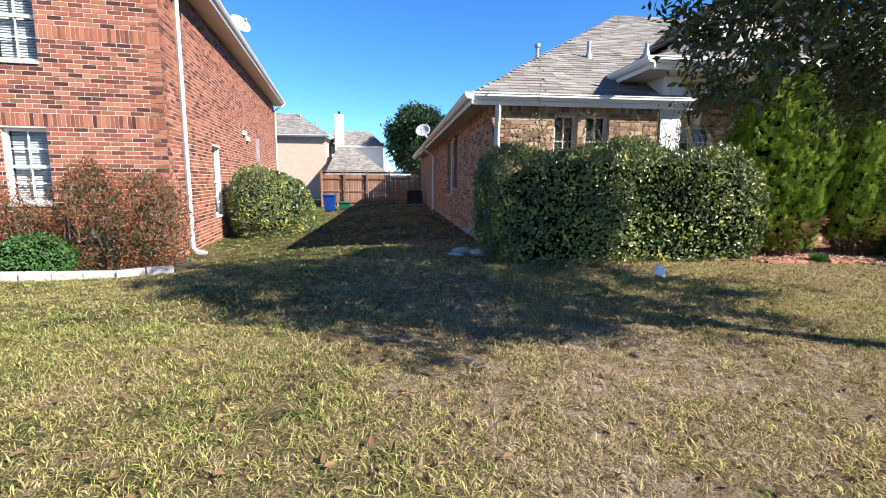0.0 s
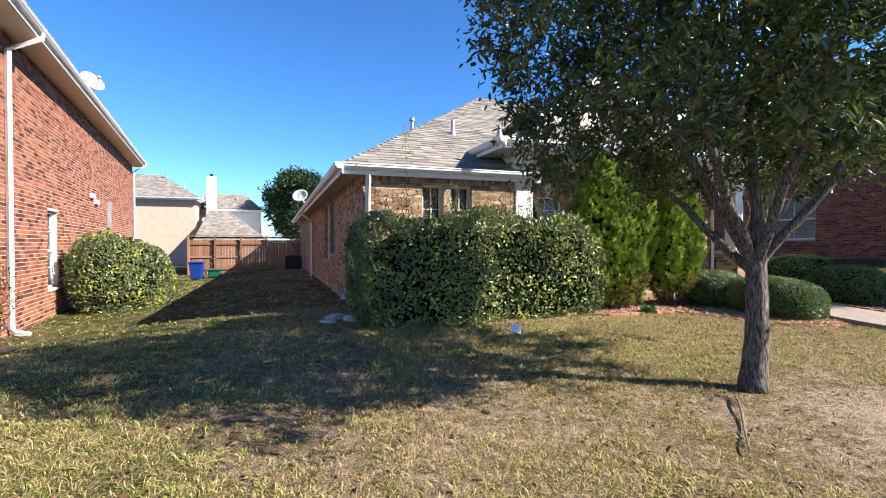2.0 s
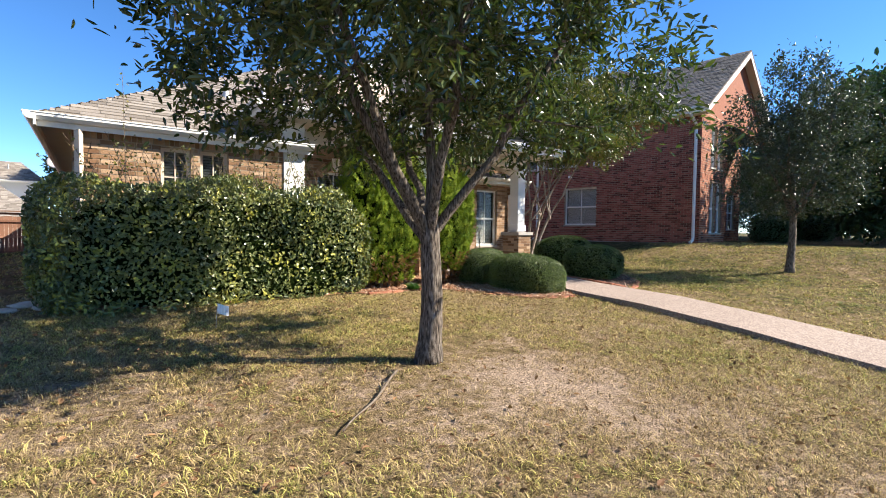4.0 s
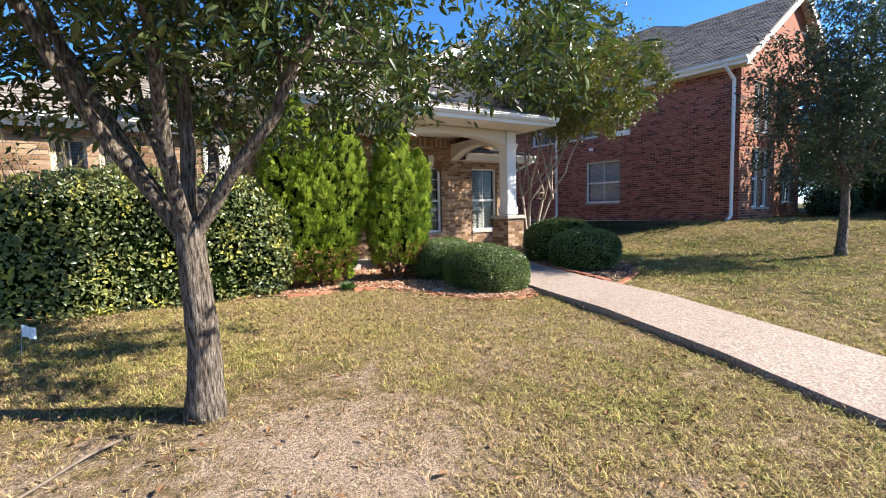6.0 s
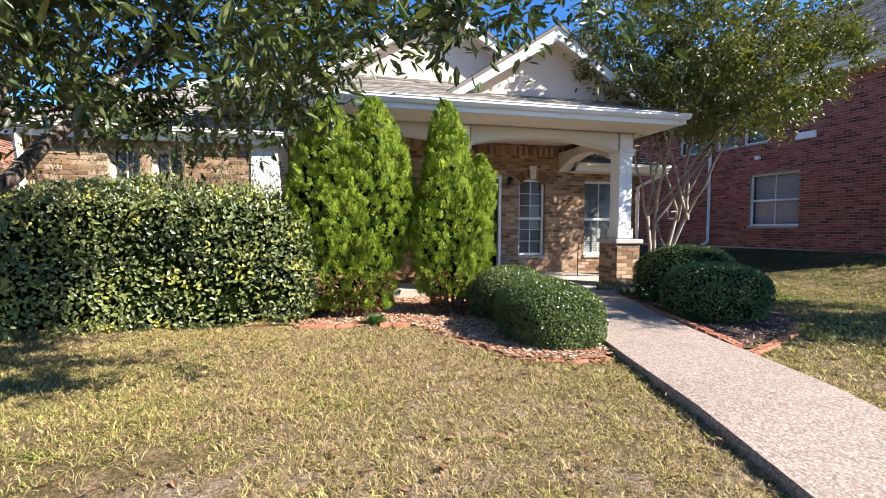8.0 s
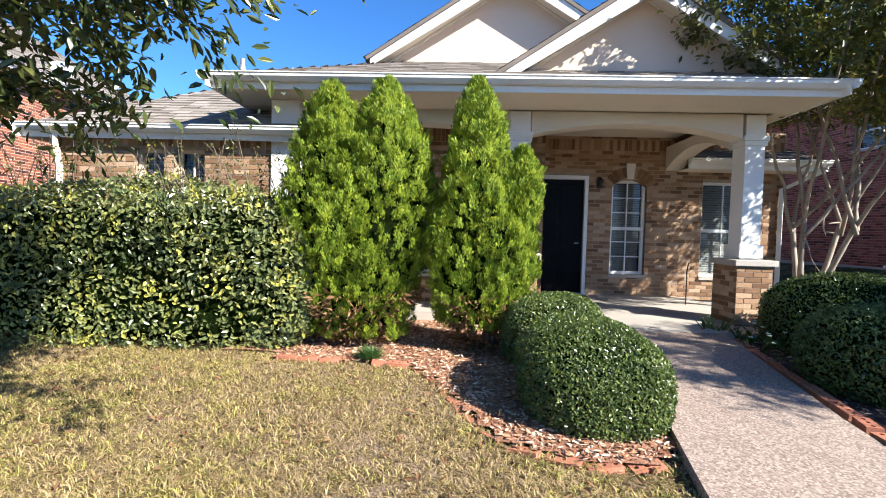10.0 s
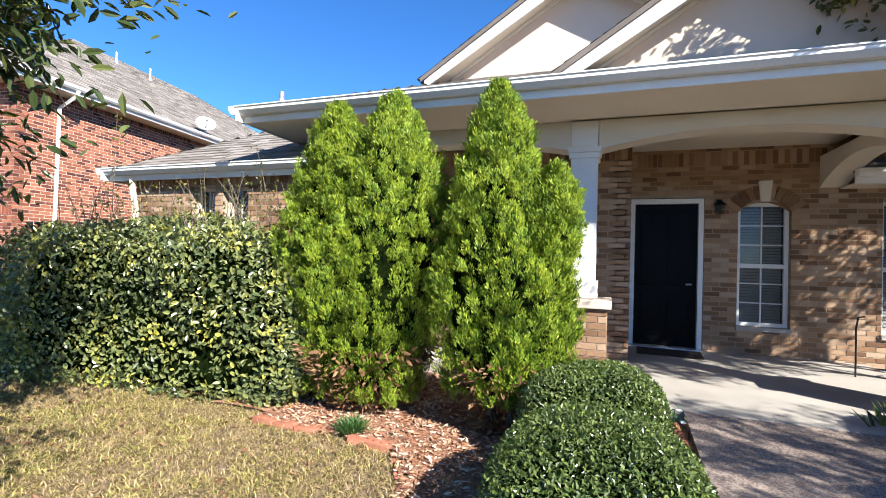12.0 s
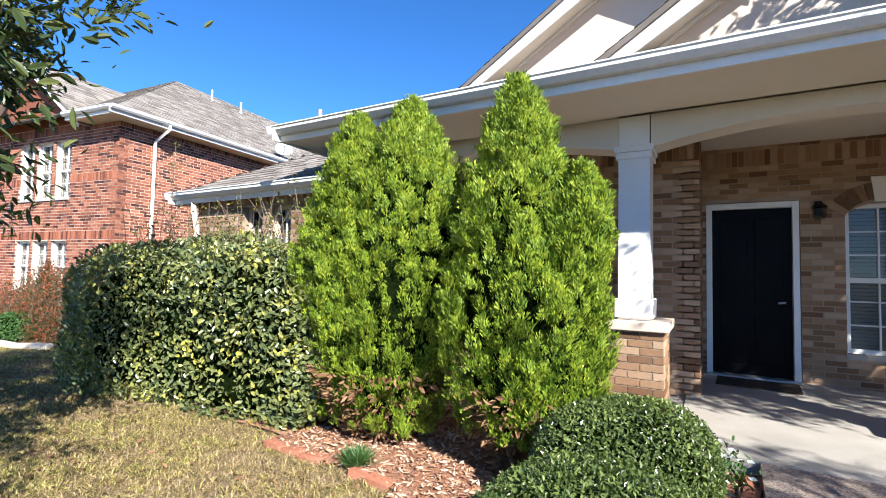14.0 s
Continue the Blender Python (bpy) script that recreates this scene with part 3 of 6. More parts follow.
part("soffit", box(10.6, 12.85, 9.85, 10.25, 2.70, 2.72), M["cream_trim"], house)
part("porch_ceiling", box(4.60, 10.55, 8.2, 10.26, 3.30, 3.33), M["cream_trim"], house)


def arch_beam(name, a, b, top, spring, rise, thick, face, parent):
    """Stucco beam from a to b (plan points), its underside a shallow arch."""
    a, b = Vector((*a, 0)), Vector((*b, 0))
    n = 16
    low = []
    for i in range(n + 1):
        s = i / n
        low.append(a.lerp(b, s) + Vector((0, 0, spring + rise * (1 - (2 * s - 1) ** 2))))
    outline = low + [b + Vector((0, 0, top)), a + Vector((0, 0, top))]
    part(name, prism([tuple(p) for p in outline], (*face, 0)), M["cream_trim"], parent)


arch_beam("porch_beam", (4.71, 7.9), (7.39, 7.9), 3.136, 2.83, 0.13, 0.28, (0, 0.28), house)
arch_beam("porch_beam", (7.67, 7.9), (10.37, 7.9), 3.136, 2.83, 0.16, 0.28, (0, 0.28), house)
arch_beam("porch_beam", (10.38, 8.18), (10.38, 10.24), 3.136, 2.72, 0.26, 0.28, (0.28, 0), house)
part("wall", box(4.335, 4.70, 7.55, 8.96, 0.2, 3.134, 0.01), M["trim"], house, "white stucco corner wall beside the porch")


def porch_post(x0, x1, px0, px1, y, cap):
    post = part("post", box(x0, x1, y, y + 0.29, 1.27, 3.134, 0.006), M["trim"], house, "white painted square porch post")
    for o, z0, z1 in ((0.025, 1.29, 1.46), (0.02, 2.74, 2.80), (0.035, 2.80, 2.86)):
        part("collar", box(x0 - o, x1 + o, y - o, y + 0.29 + o, z0, z1, 0.006), M["trim"], post)
    pier = part("pier", box(px0, px1, y - 0.13, y + 0.43, 0.20, 1.19), M["mortar"], house, "tan brick pier under a porch post")
    part("pier_cap", box(px0 - 0.045, px1 + 0.045, y - 0.175, y + 0.475, 1.192, 1.268, 0.008), M[cap], pier)
    for origin, u, length in (((px0, y - 0.13, 0.24), (1, 0, 0), px1 - px0), ((px0, y + 0.43, 0.24), (0, -1, 0), 0.56), ((px1, y - 0.13, 0.24), (0, 1, 0), 0.56)):
        fm = plane_frame(origin, u, (0, 0, 1))
        boxes, z, row = [], 0.0, 0
        while z < 0.92:
            x = -0.1025 if row % 2 else 0.0
            while x < length:
                a, b = max(x, 0), min(x + 0.194, length)
                if b - a > 0.03:
                    boxes.append(((a + b) / 2, 0.012, z + 0.0285, b - a, 0.036, 0.057))
                x += 0.205
            z += 0.0677
            row += 1
        DEFERRED.append(lambda boxes=boxes, fm=fm: pieces("brick", boxes, fm, M["tan_brick"], M["tan_brick_piece"], pier, len(boxes), False))


porch_post(7.39, 7.66, 7.29, 7.78, 7.9, "stucco")
porch_post(10.41, 10.66, 10.31, 10.75, 7.9, "foundation")


# gables
def gable(y, xl, xr, zf, apex_z, back, board=0.24):
    xm = (xl + xr) / 2
    s = (apex_z - zf) / (xm - xl)
    part("gable_wall", prism([(xl + 0.2, y + 0.34, zf - 0.35), (xr - 0.2, y + 0.34, zf - 0.35), (xr - 0.2, y + 0.34, zf + 0.2 * s - 0.06), (xm, y + 0.34, apex_z - 0.06), (xl + 0.2, y + 0.34, zf + 0.2 * s - 0.06)], (0, 0.15, 0)), M["stucco"], house, "pale pink stucco gable wall")
    for side in (-1, 1):
        x0 = xl if side < 0 else xr
        a, b = Vector((x0, y, zf)), Vector((xm, y, apex_z))
        part("rake_board", prism([tuple(a), tuple(b), tuple(b - Vector((0, 0, board))), tuple(a - Vector((0, 0, board * 0.6)) + Vector((0.02 * -side, 0, 0)))], (0, 0.03, 0)), M["trim"], house, "white painted rake board")
        part("rake_soffit", prism([tuple(a + Vector((0, 0.03, -0.10))), tuple(b + Vector((0, 0.03, -0.10))), tuple(b + Vector((0, 0.03, -0.12))), tuple(a + Vector((0, 0.03, -0.12)))], (0, 0.31, 0)), M["cream_trim"], house)
        part("rake_trim", prism([tuple(a + Vector((0, 0.318, -0.125))), tuple(b + Vector((0, 0.318, -0.125))), tuple(b + Vector((0, 0.318, -0.17))), tuple(a + Vector((0, 0.318, -0.17)))], (0, 0.022, 0)), M["cream_trim"], house)
        e0, e1 = (x0 + side * 0.06, y - 0.03, zf + 0.02 - 0.06 * s), (x0 + side * 0.06, back, zf + 0.02 - 0.06 * s)
        pts = [e0, e1, (xm, back, apex_z + 0.02), (xm, y - 0.03, apex_z + 0.02)]
        roof_plane(house, pts if side < 0 else [e1, e0, pts[3], pts[2]])


gable(7.62, 7.17, 10.97, 3.52, 4.76, 12.5)
gable(8.80, 5.31, 9.57, 4.15, 5.53, 13.6)

# front door
door = part("door", box(8.14, 8.98, 10.33, 10.375, 0.47, 2.53, 0.004), M["dark_door"], house, "black panelled front door behind dark storm glass")
bm = bmesh.new()
for a in ((8.08, 8.145, 10.235, 10.36, 0.45, 2.60), (8.975, 9.04, 10.235, 10.36, 0.45, 2.60), (8.145, 8.975, 10.235, 10.36, 2.53, 2.60)):
    add_box(bm, *a)
part("door_frame", bevelled(bm, 0.004), M["trim"], door)
part("threshold", box(8.08, 9.04, 10.15, 10.34, 0.425, 0.475, 0.006), M["grey_metal"], door)
for x0, z0, z1 in ((8.24, 0.62, 1.22), (8.60, 0.62, 1.22), (8.24, 1.36, 2.40), (8.60, 1.36, 2.40)):
    part("door_panel", box(x0, x0 + 0.28, 10.320, 10.334, z0, z1, 0.006), M["dark_door"], door)
part("door_handle", tube([(8.90, 10.33, 1.38), (8.90, 10.27, 1.38), (8.83, 10.265, 1.375)], 0.013, 8), M["grey_metal"], door, "dull metal lever handle")


def keystone(x, z, y):
    part("keystone", prism([(x - 0.055, y - 0.035, z), (x + 0.055, y - 0.035, z), (x + 0.085, y - 0.035, z + 0.28), (x - 0.085, y - 0.035, z + 0.28)], (0, 0.05, 0)), M["cream_trim"], house)
    vs = []
    for i in range(-5, 6):
        if i == 0:
            continue
        a = i * 0.19
        c, s = math.cos(a), math.sin(a)
        r0, r1, w = 0.36, 0.55, 0.030
        q = []
        for r, t in ((r0, -w), (r0, w), (r1, w * 1.4), (r1, -w * 1.4)):
            q.append((x + s * r + c * t, y - 0.02, z - 0.33 + c * r - s * t))
        bm = prism(q, (0, 0.05, 0))
        part("arch_brick", bm, M["tan_brick_piece"], house)


def spandrels(x0, x1, top, rise, y):
    """Brick filling above a shallow arched window head, either side of the crown."""
    xm, n = (x0 + x1) / 2, 8
    for s in (-1, 1):
        e = x0 if s < 0 else x1
        pts = [(e, y + 0.012, top), (e, y + 0.012, top - rise)]
        for i in range(1, n + 1):
            t = i / n
            pts.append((e + (xm - e) * t, y + 0.012, top - rise * (1 - t) ** 2))
        part("spandrel", prism(pts, (0, 0.12, 0)), M["tan_brick_piece"], house)


spandrels(9.46, 10.08, 2.545, 0.13, 10.25)
spandrels(5.50, 6.32, 2.525, 0.15, 8.97)
keystone(9.77, 2.55, 10.25)
keystone(5.91, 2.53, 8.97)

# ---- porch slab, walk ----
def slab(name, left, right, drop, mat, label, z_up):
    """A paved strip between two edge lines, laid z_up above the ground."""
    bm = bmesh.new()
    rows = []
    for (xl, y1), (xr, y2) in zip(left, right):
        row = []
        for i in range(6):
            s = i / 5
            x, y = xl + (xr - xl) * s, y1 + (y2 - y1) * s
            row.append((x, y, z_up(x, y)))
        rows.append(row)
    top = [[bm.verts.new(p) for p in r] for r in rows]
    for a, b in zip(top[:-1], top[1:]):
        for i in range(5):
            bm.faces.new((a[i], a[i + 1], b[i + 1], b[i]))
    ext = bmesh.ops.extrude_face_region(bm, geom=bm.faces[:])
    bmesh.ops.translate(bm, vec=(0, 0, -drop), verts=[v for v in ext["geom"] if isinstance(v, bmesh.types.BMVert)])
    bmesh.ops.recalc_face_normals(bm, faces=bm.faces[:])
    me = bpy.data.meshes.new(name)
    bm.to_mesh(me)
    bm.free()
    me.materials.append(mat)
    return tagged(new(name, me), label, name, kind="structure")


def aggregate_material():
    m, t, p = nodes_of("exposed_aggregate")
    c = t.nodes.new("ShaderNodeTexCoord")
    vo = t.nodes.new("ShaderNodeTexVoronoi")
    vo.inputs["Scale"].default_value = 85
    link(t, c.outputs["Object"], vo.inputs["Vector"])
    bw = t.nodes.new("ShaderNodeRGBToBW")
    link(t, vo.outputs["Color"], bw.inputs[0])
    col = ramp(t, bw.outputs[0], [(0.2, (0.17, 0.125, 0.10)), (0.42, (0.25, 0.19, 0.155)), (0.62, (0.31, 0.245, 0.20)), (0.85, (0.40, 0.33, 0.28))])
    n = noise_node(t, 1.3, 4)
    col = mixc(t, 0.3, col, ramp(t, n, [(0.3, (0.65, 0.6, 0.55)), (0.7, (1.05, 1.03, 1.0))]), "MULTIPLY")
    link(t, col, p.inputs["Base Color"])
    p.inputs["Roughness"].default_value = 0.9
    bump(t, p, vo.outputs["Distance"], -0.5, 0.006)
    return m


M["aggregate"] = aggregate_material()
walk_z = lambda x, y: 0.04 + 0.27 * ease(y, -2.0, 3.5) + 0.10 * ease(y, 3.5, 7.6) - 0.25 * ease(-y, 2.5, 9)
WL = [(5.9, -6.5), (6.45, -3.0), (6.95, -0.8), (7.28, 0.76), (7.52, 1.6), (7.84, 3.0), (8.06, 4.1), (8.22, 4.9), (8.38, 6.0), (8.42, 7.3)]
WR = [(7.3, -6.9), (7.85, -3.3), (8.3, -1.0), (8.55, 0.9), (8.75, 1.9), (9.1, 3.1), (9.3, 4.1), (9.42, 4.9), (9.65, 6.0), (9.95, 7.3)]
slab("path", WL, WR, 0.22, M["aggregate"], "pinkish exposed-aggregate concrete garden path", walk_z)
slab("porch_slab", [(7.9, 7.305), (7.9, 10.24)], [(10.9, 7.305), (10.9, 10.24)], 0.3, M["concrete"], "smooth grey concrete porch floor", lambda x, y: 0.415 + 0.015 * (y - 7.3))
slab("porch_slab", [(4.6, 8.0), (4.6, 8.96)], [(7.895, 8.0), (7.895, 8.96)], 0.3, M["concrete"], "smooth grey concrete porch floor", lambda x, y: 0.42)

# ---- the two-storey red brick house ----
left_house = thing("house", (-4.16, 9.1, -0.15), "two-storey red brick house with grey shingle hip roof", "house", turn=6.8)
brick_wall(left_house, (0, 0, 0), (0, 1, 0), 16.2, 5.40, [(3.2, 4.05, 0.64, 2.37)], "red_brick", 250, (0.0, 3.0, 0.0, 2.6), soldier=[5.14], local=True, mortar="red_mortar")
FW = [(a, b, c, d) for a, b in ((-2.55, -1.87), (-3.35, -2.67), (-4.15, -3.47)) for c, d in ((1.12, 2.40), (3.50, 5.0))]
brick_wall(left_house, (-9.0, 0, 0), (1, 0, 0), 9.0, 5.40, [(9 + a, 9 + b, c, d) for a, b, c, d in FW], "red_brick", 250, (5.5, 9.0, 0.0, 3.2), soldier=[2.46, 3.86, 5.14], local=True, mortar="red_mortar")
part("foundation", box(-9.0, 0.012, -0.012, 16.2, -0.6, -0.002), M["concrete"], left_house, local=True)
for a, b, c, d in FW:
    window(left_house, plane_frame((a, 0, c), (1, 0, 0), (0, 0, 1)), b - a, d - c, True, rows=4, blind="white_blind")
window(left_house, plane_frame((0, 3.2, 0.64), (0, 1, 0), (0, 0, 1)), 0.85, 1.73, True)
part("inner_wall", box(-8.7, -0.3, 0.4, 15.9, 0, 5.3), M["mortar"], left_house, local=True)
E1 = 5.46
roof_plane(left_house, [(0.45, 16.6, E1), (0.45, -0.45, E1), (-5.3, 5.3, E1 + 3.6), (-5.3, 11, E1 + 3.6)], local=True)
roof_plane(left_house, [(-9.4, -0.45, E1), (0.45, -0.45, E1), (-5.3, 5.3, E1 + 3.6), (-5.31, 5.3, E1 + 3.6)], local=True)
roof_plane(left_house, [(0.45, 16.6, E1), (-9.4, 16.6, E1), (-5.31, 11, E1 + 3.6), (-5.3, 11, E1 + 3.6)], local=True)
gutter_run(left_house, (0.47, 16.6, E1), (0.47, -0.55, E1), (1, 0, 0), True)
gutter_run(left_house, (-1.35, -0.47, E1), (0.47, -0.47, E1), (0, -1, 0), True)
part("soffit", box(0.005, 0.44, -0.44, 16.6, E1 - 0.18, E1 - 0.16), M["cream_trim"], left_house, local=True)
part("soffit", box(-1.35, 0.004, -0.44, 0.0, E1 - 0.18, E1 - 0.16), M["cream_trim"], left_house, local=True)
downspout(left_house, (0.52, 0.9, E1 - 0.1), (0.06, 0.85, 0.0), (1, 0, 0), local=True)
downspout(left_house, (0.52, 16.1, E1 - 0.1), (0.06, 16.1, 0.0), (1, 0, 0), local=True)
# front gable of the red house
part("gable_wall", prism([(-6.0, -0.02, 5.4), (-1.4, -0.02, 5.4), (-3.7, -0.02, 7.1)], (0, 0.2, 0)), M["red_brick"], left_house, local=True)
for s in (-1, 1):
    part("rake_board", prism([(-3.7 + s * 2.6, -0.3, 5.32), (-3.7, -0.3, 7.25), (-3.7, -0.3, 7.05), (-3.7 + s * 2.55, -0.3, 5.16)], (0, 0.03, 0)), M["trim"], left_house, local=True)
    pts = [(-3.7 + s * 2.66, -0.33, 5.29), (-3.7 + s * 2.66, 4.5, 5.29), (-3.7, 4.5, 7.27), (-3.7, -0.33, 7.27)]
    roof_plane(left_house, pts, local=True)
    part("rake_soffit", prism([(-3.7 + s * 2.6, -0.27, 5.24), (-3.7, -0.27, 7.17), (-3.7, -0.27, 7.15), (-3.7 + s * 2.6, -0.27, 5.22)], (0, 0.25, 0)), M["cream_trim"], left_house, local=True)

# ---- the dark red house beyond the path ----
right_house = thing("house", (17.7, 6.75, 0.85), "two-storey dark red brick house with brown hip roof", "house", turn=6.6)
brick_wall(right_house, (0, 14.0, 0.1), (0, -1, 0), 14.0, 4.35, [(14 - 5.07, 14 - 3.68, 0.61, 2.07), (14 - 7.65, 14 - 6.5, 2.95, 3.9), (14 - 6.2, 14 - 5.45, 2.95, 3.9), (14 - 5.32, 14 - 4.57, 2.95, 3.9)], "dark_red_brick", 0, local=True, soldier=[4.12])
window(right_house, plane_frame((0, 5.07, 0.71), (0, -1, 0), (0, 0, 1)), 1.39, 1.46, True, rows=2, cols=2, blind="white_blind")
for y1, w in ((7.65, 1.15), (6.2, 0.75), (5.32, 0.75)):
    window(right_house, plane_frame((0, y1, 3.05), (0, -1, 0), (0, 0, 1)), w, 0.95, True, rows=1, cols=1)
BUMP = [(a, a + 0.62, c, d) for a in (0.95, 1.63) for c, d in ((0.35, 2.1), (2.6, 4.0))]
brick_wall(right_house, (0, 0, 0.1), (1, 0, 0), 2.65, 4.35, BUMP, "red_brick", 0, local=True, soldier=[2.14, 4.06])
for a, b, c, d in BUMP:
    window(right_house, plane_frame((a, 0, 0.1 + c), (1, 0, 0), (0, 0, 1)), b - a, d - c, True, rows=4)
brick_wall(right_house, (2.65, 0, 0.1), (0, 1, 0), 1.2, 4.35, [], "red_brick", local=True)
brick_wall(right_house, (2.65, 1.2, 0.1), (1, 0, 0), 6.6, 4.35, [(0.5, 1.3, 0.0, 2.1), (2.4, 3.1, 0.3, 2.1), (4.6, 5.8, 0.5, 2.1)], "red_brick", 0, local=True)
part("entrance_door", box(3.2, 3.9, 1.3, 1.36, 0.12, 2.18, 0.004), M["dark_door"], right_house, "dark front door of the far house", local=True)
for a, w, z in ((2.4, 0.7, 0.3), (4.6, 1.2, 0.5)):
    window(right_house, plane_frame((2.65 + a, 1.2, 0.1 + z), (1, 0, 0), (0, 0, 1)), w, 2.1 - z, True, rows=4)
part("foundation", box(-0.012, 2.64, -0.012, 14.0, -1.0, 0.098), M["concrete"], right_house, local=True)
part("foundation", box(2.6, 9.3, 1.19, 14.0, -1.0, 0.097), M["concrete"], right_house, local=True)
part("inner_wall", box(0.3, 9.0, 1.6, 13.7, 0.1, 4.4), M["mortar"], right_house, local=True)
E2 = 4.48
PITCH = 0.64
up = lambda x: E2 + PITCH * (x + 0.45)
roof_plane(right_house, [(-0.45, 14.4, E2), (-0.45, -0.33, E2), (4.1, -0.33, up(4.1)), (4.1, 3.7, up(4.1)), (5.6, 5.6, up(5.6)), (5.6, 10.0, up(5.6))], "shingle_dark", True)
roof_plane(right_house, [(8.65, -0.33, E2), (8.65, 5.0, E2), (4.1, 5.0, up(4.1)), (4.1, -0.33, up(4.1))], "shingle_dark", True)
roof_plane(right_house, [(4.1, 3.6, up(4.1)), (9.6, 3.6, up(4.1) - 1.2), (8.2, 5.6, up(5.6)), (5.6, 5.6, up(5.6))], "shingle_dark", True)
gutter_run(right_house, (-0.47, 14.4, E2), (-0.47, -0.33, E2), (-1, 0, 0), True)
part("soffit", box(-0.44, 0.0, -0.3, 14.4, E2 - 0.18, E2 - 0.16), M["cream_trim"], right_house, local=True)
downspout(right_house, (-0.52, 0.2, E2 - 0.1), (-0.06, 0.15, 0.1), (-1, 0, 0), local=True)
downspout(right_house, (-0.52, 6.36, E2 - 0.1), (-0.06, 6.36, 0.1), (-1, 0, 0), local=True)
part("gable_wall", prism([(0.0, 0.0, 4.452), (8.2, 0.0, 4.452), (8.2, 0.0, 4.7), (4.1, 0.0, up(4.1) - 0.12), (0.0, 0.0, 4.7)], (0, 0.2, 0)), M["red_brick"], right_house, local=True)
part("soffit", box(2.66, 8.2, 0.21, 1.19, 4.44, 4.46), M["cream_trim"], right_house, local=True)
for s in (-1, 1):
    e = 4.1 + s * 4.55
    part("rake_board", prism([(e, -0.32, E2 - 0.02), (4.1, -0.32, up(4.1) - 0.02), (4.1, -0.32, up(4.1) - 0.27), (e, -0.32, E2 - 0.24)], (0, 0.03, 0)), M["trim"], right_house, local=True)
    part("rake_soffit", prism([(e, -0.288, E2 - 0.10), (4.1, -0.288, up(4.1) - 0.10), (4.1, -0.288, up(4.1) - 0.12), (e, -0.288, E2 - 0.12)], (0, 0.285, 0)), M["cream_trim"], right_house, local=True)

# ---- house and fence behind ----
back_house = thing("house", (-14, 40, 0.0), "two-storey pale brick house behind the fence", "house")
part("wall", box(-16, -5.6, 40, 48, -1, 4.93), surface("pale_brick", [(0.2, (0.52, 0.37, 0.27)), (0.8, (0.64, 0.48, 0.37))], 3, 0.9, 30, 0.4, 0.3), back_house, "pale pinkish brick wall")
part("wall", box(-5.6, -1.0, 43.4, 48, -1, 4.33), M["trim"], back_house, "white stucco wing wall")
roof_plane(back_house, [(-16.5, 39.6, 5.0), (-5.2, 39.6, 5.0), (-8.5, 43.2, 7.1), (-12.5, 43.2, 7.1)], "shingle")
roof_plane(back_house, [(-5.2, 39.6, 5.0), (-5.2, 48, 5.0), (-8.5, 48, 7.1), (-8.5, 43.2, 7.1)], "shingle")
roof_plane(back_house, [(-5.6, 43.0, 4.4), (-0.75, 43.0, 4.4), (-2.3, 45.4, 5.7), (-5.6, 45.4, 5.95)], "shingle")
roof_plane(back_house, [(-5.4, 37.4, 1.7), (-0.2, 37.4, 1.7), (-3.3, 40.8, 4.15), (-4.7, 40.8, 4.15)], "shingle")
part("wall", box(-5.1, -0.6, 37.8, 41.0, -1, 1.68), M["cream_trim"], back_house)
part("wall", box(-4.7, -3.3, 40.82, 43.4, 1.6, 4.1), M["trim"], back_house)
gutter_run(back_house, (-16.5, 39.58, 5.0), (-5.2, 39.58, 5.0), (0, -1, 0))
gutter_run(back_house, (-5.18, 39.5, 5.0), (-5.18, 48, 5.0), (1, 0, 0))
gutter_run(back_house, (-5.1, 42.98, 4.4), (-0.75, 42.98, 4.4), (0, -1, 0))
chim = part("chimney", box(-5.0, -4.32, 41.7, 42.6, 0, 6.95, 0.02), M["trim"], back_house, "white stucco chimney")
part("chimney_cap", box(-4.75, -4.55, 41.95, 42.25, 6.95, 7.2, 0.03), M["black_metal"], chim)
for x, y, z in ((-8.0, 42.6, 6.8), (-6.6, 42.0, 5.95), (-2.9, 44.4, 5.15)):
    part("roof_pipe", tube([(x, y, z - 0.2), (x, y, z + 0.45)], 0.05, 8), M["grey_metal"], back_house)


def fence():
    f = thing("fence", (-1.0, 27.6, -0.2), "brown stained wooden board fence with rails and posts", "fence")
    picket = raw("picket", *[list(q) for q in box_lists(0.135, 0.018, 1.95)], M["fence_wood"])
    x = -4.15
    while x < 1.6:
        ob = new("picket", picket)
        ob.matrix_basis = pose(x, 27.62, -0.25 + 0.01 * math.sin(x * 9), 0, 0, 0)
        hang(ob, f)
        x += 0.142
    for z in (0.1, 0.75, 1.45, 1.78):
        part("rail", box(-4.2, 1.6, 27.55, 27.6, z, z + 0.09, 0.004), M["fence_wood"], f)
    x = -4.15
    while x < 1.7:
        part("post", box(x - 0.05, x + 0.05, 27.45, 27.55, -0.4, 1.908, 0.005), M["fence_wood"], f)
        x += 1.28
    part("kick_board", box(-4.2, 1.6, 27.50, 27.545, -0.4, 0.02, 0.004), M["fence_wood"], f)
    x = -3.9
    while x < 1.6:
        part("stake", box(x - 0.03, x + 0.03, 27.44, 27.498, -0.4, 0.10, 0.004), M["raw_wood"], f, "pale unstained wooden stake")
        x += 0.64
    part("cap_rail", box(-4.22, 1.62, 27.44, 27.66, 1.91, 1.95, 0.005), M["fence_wood"], f)
    # return along the left boundary
    y = 27.7
    while y < 36:
        ob = new("picket", picket)
        ob.matrix_basis = pose(-4.2, y, -0.25, 0, 0, 90)
        hang(ob, f)
        y += 0.142


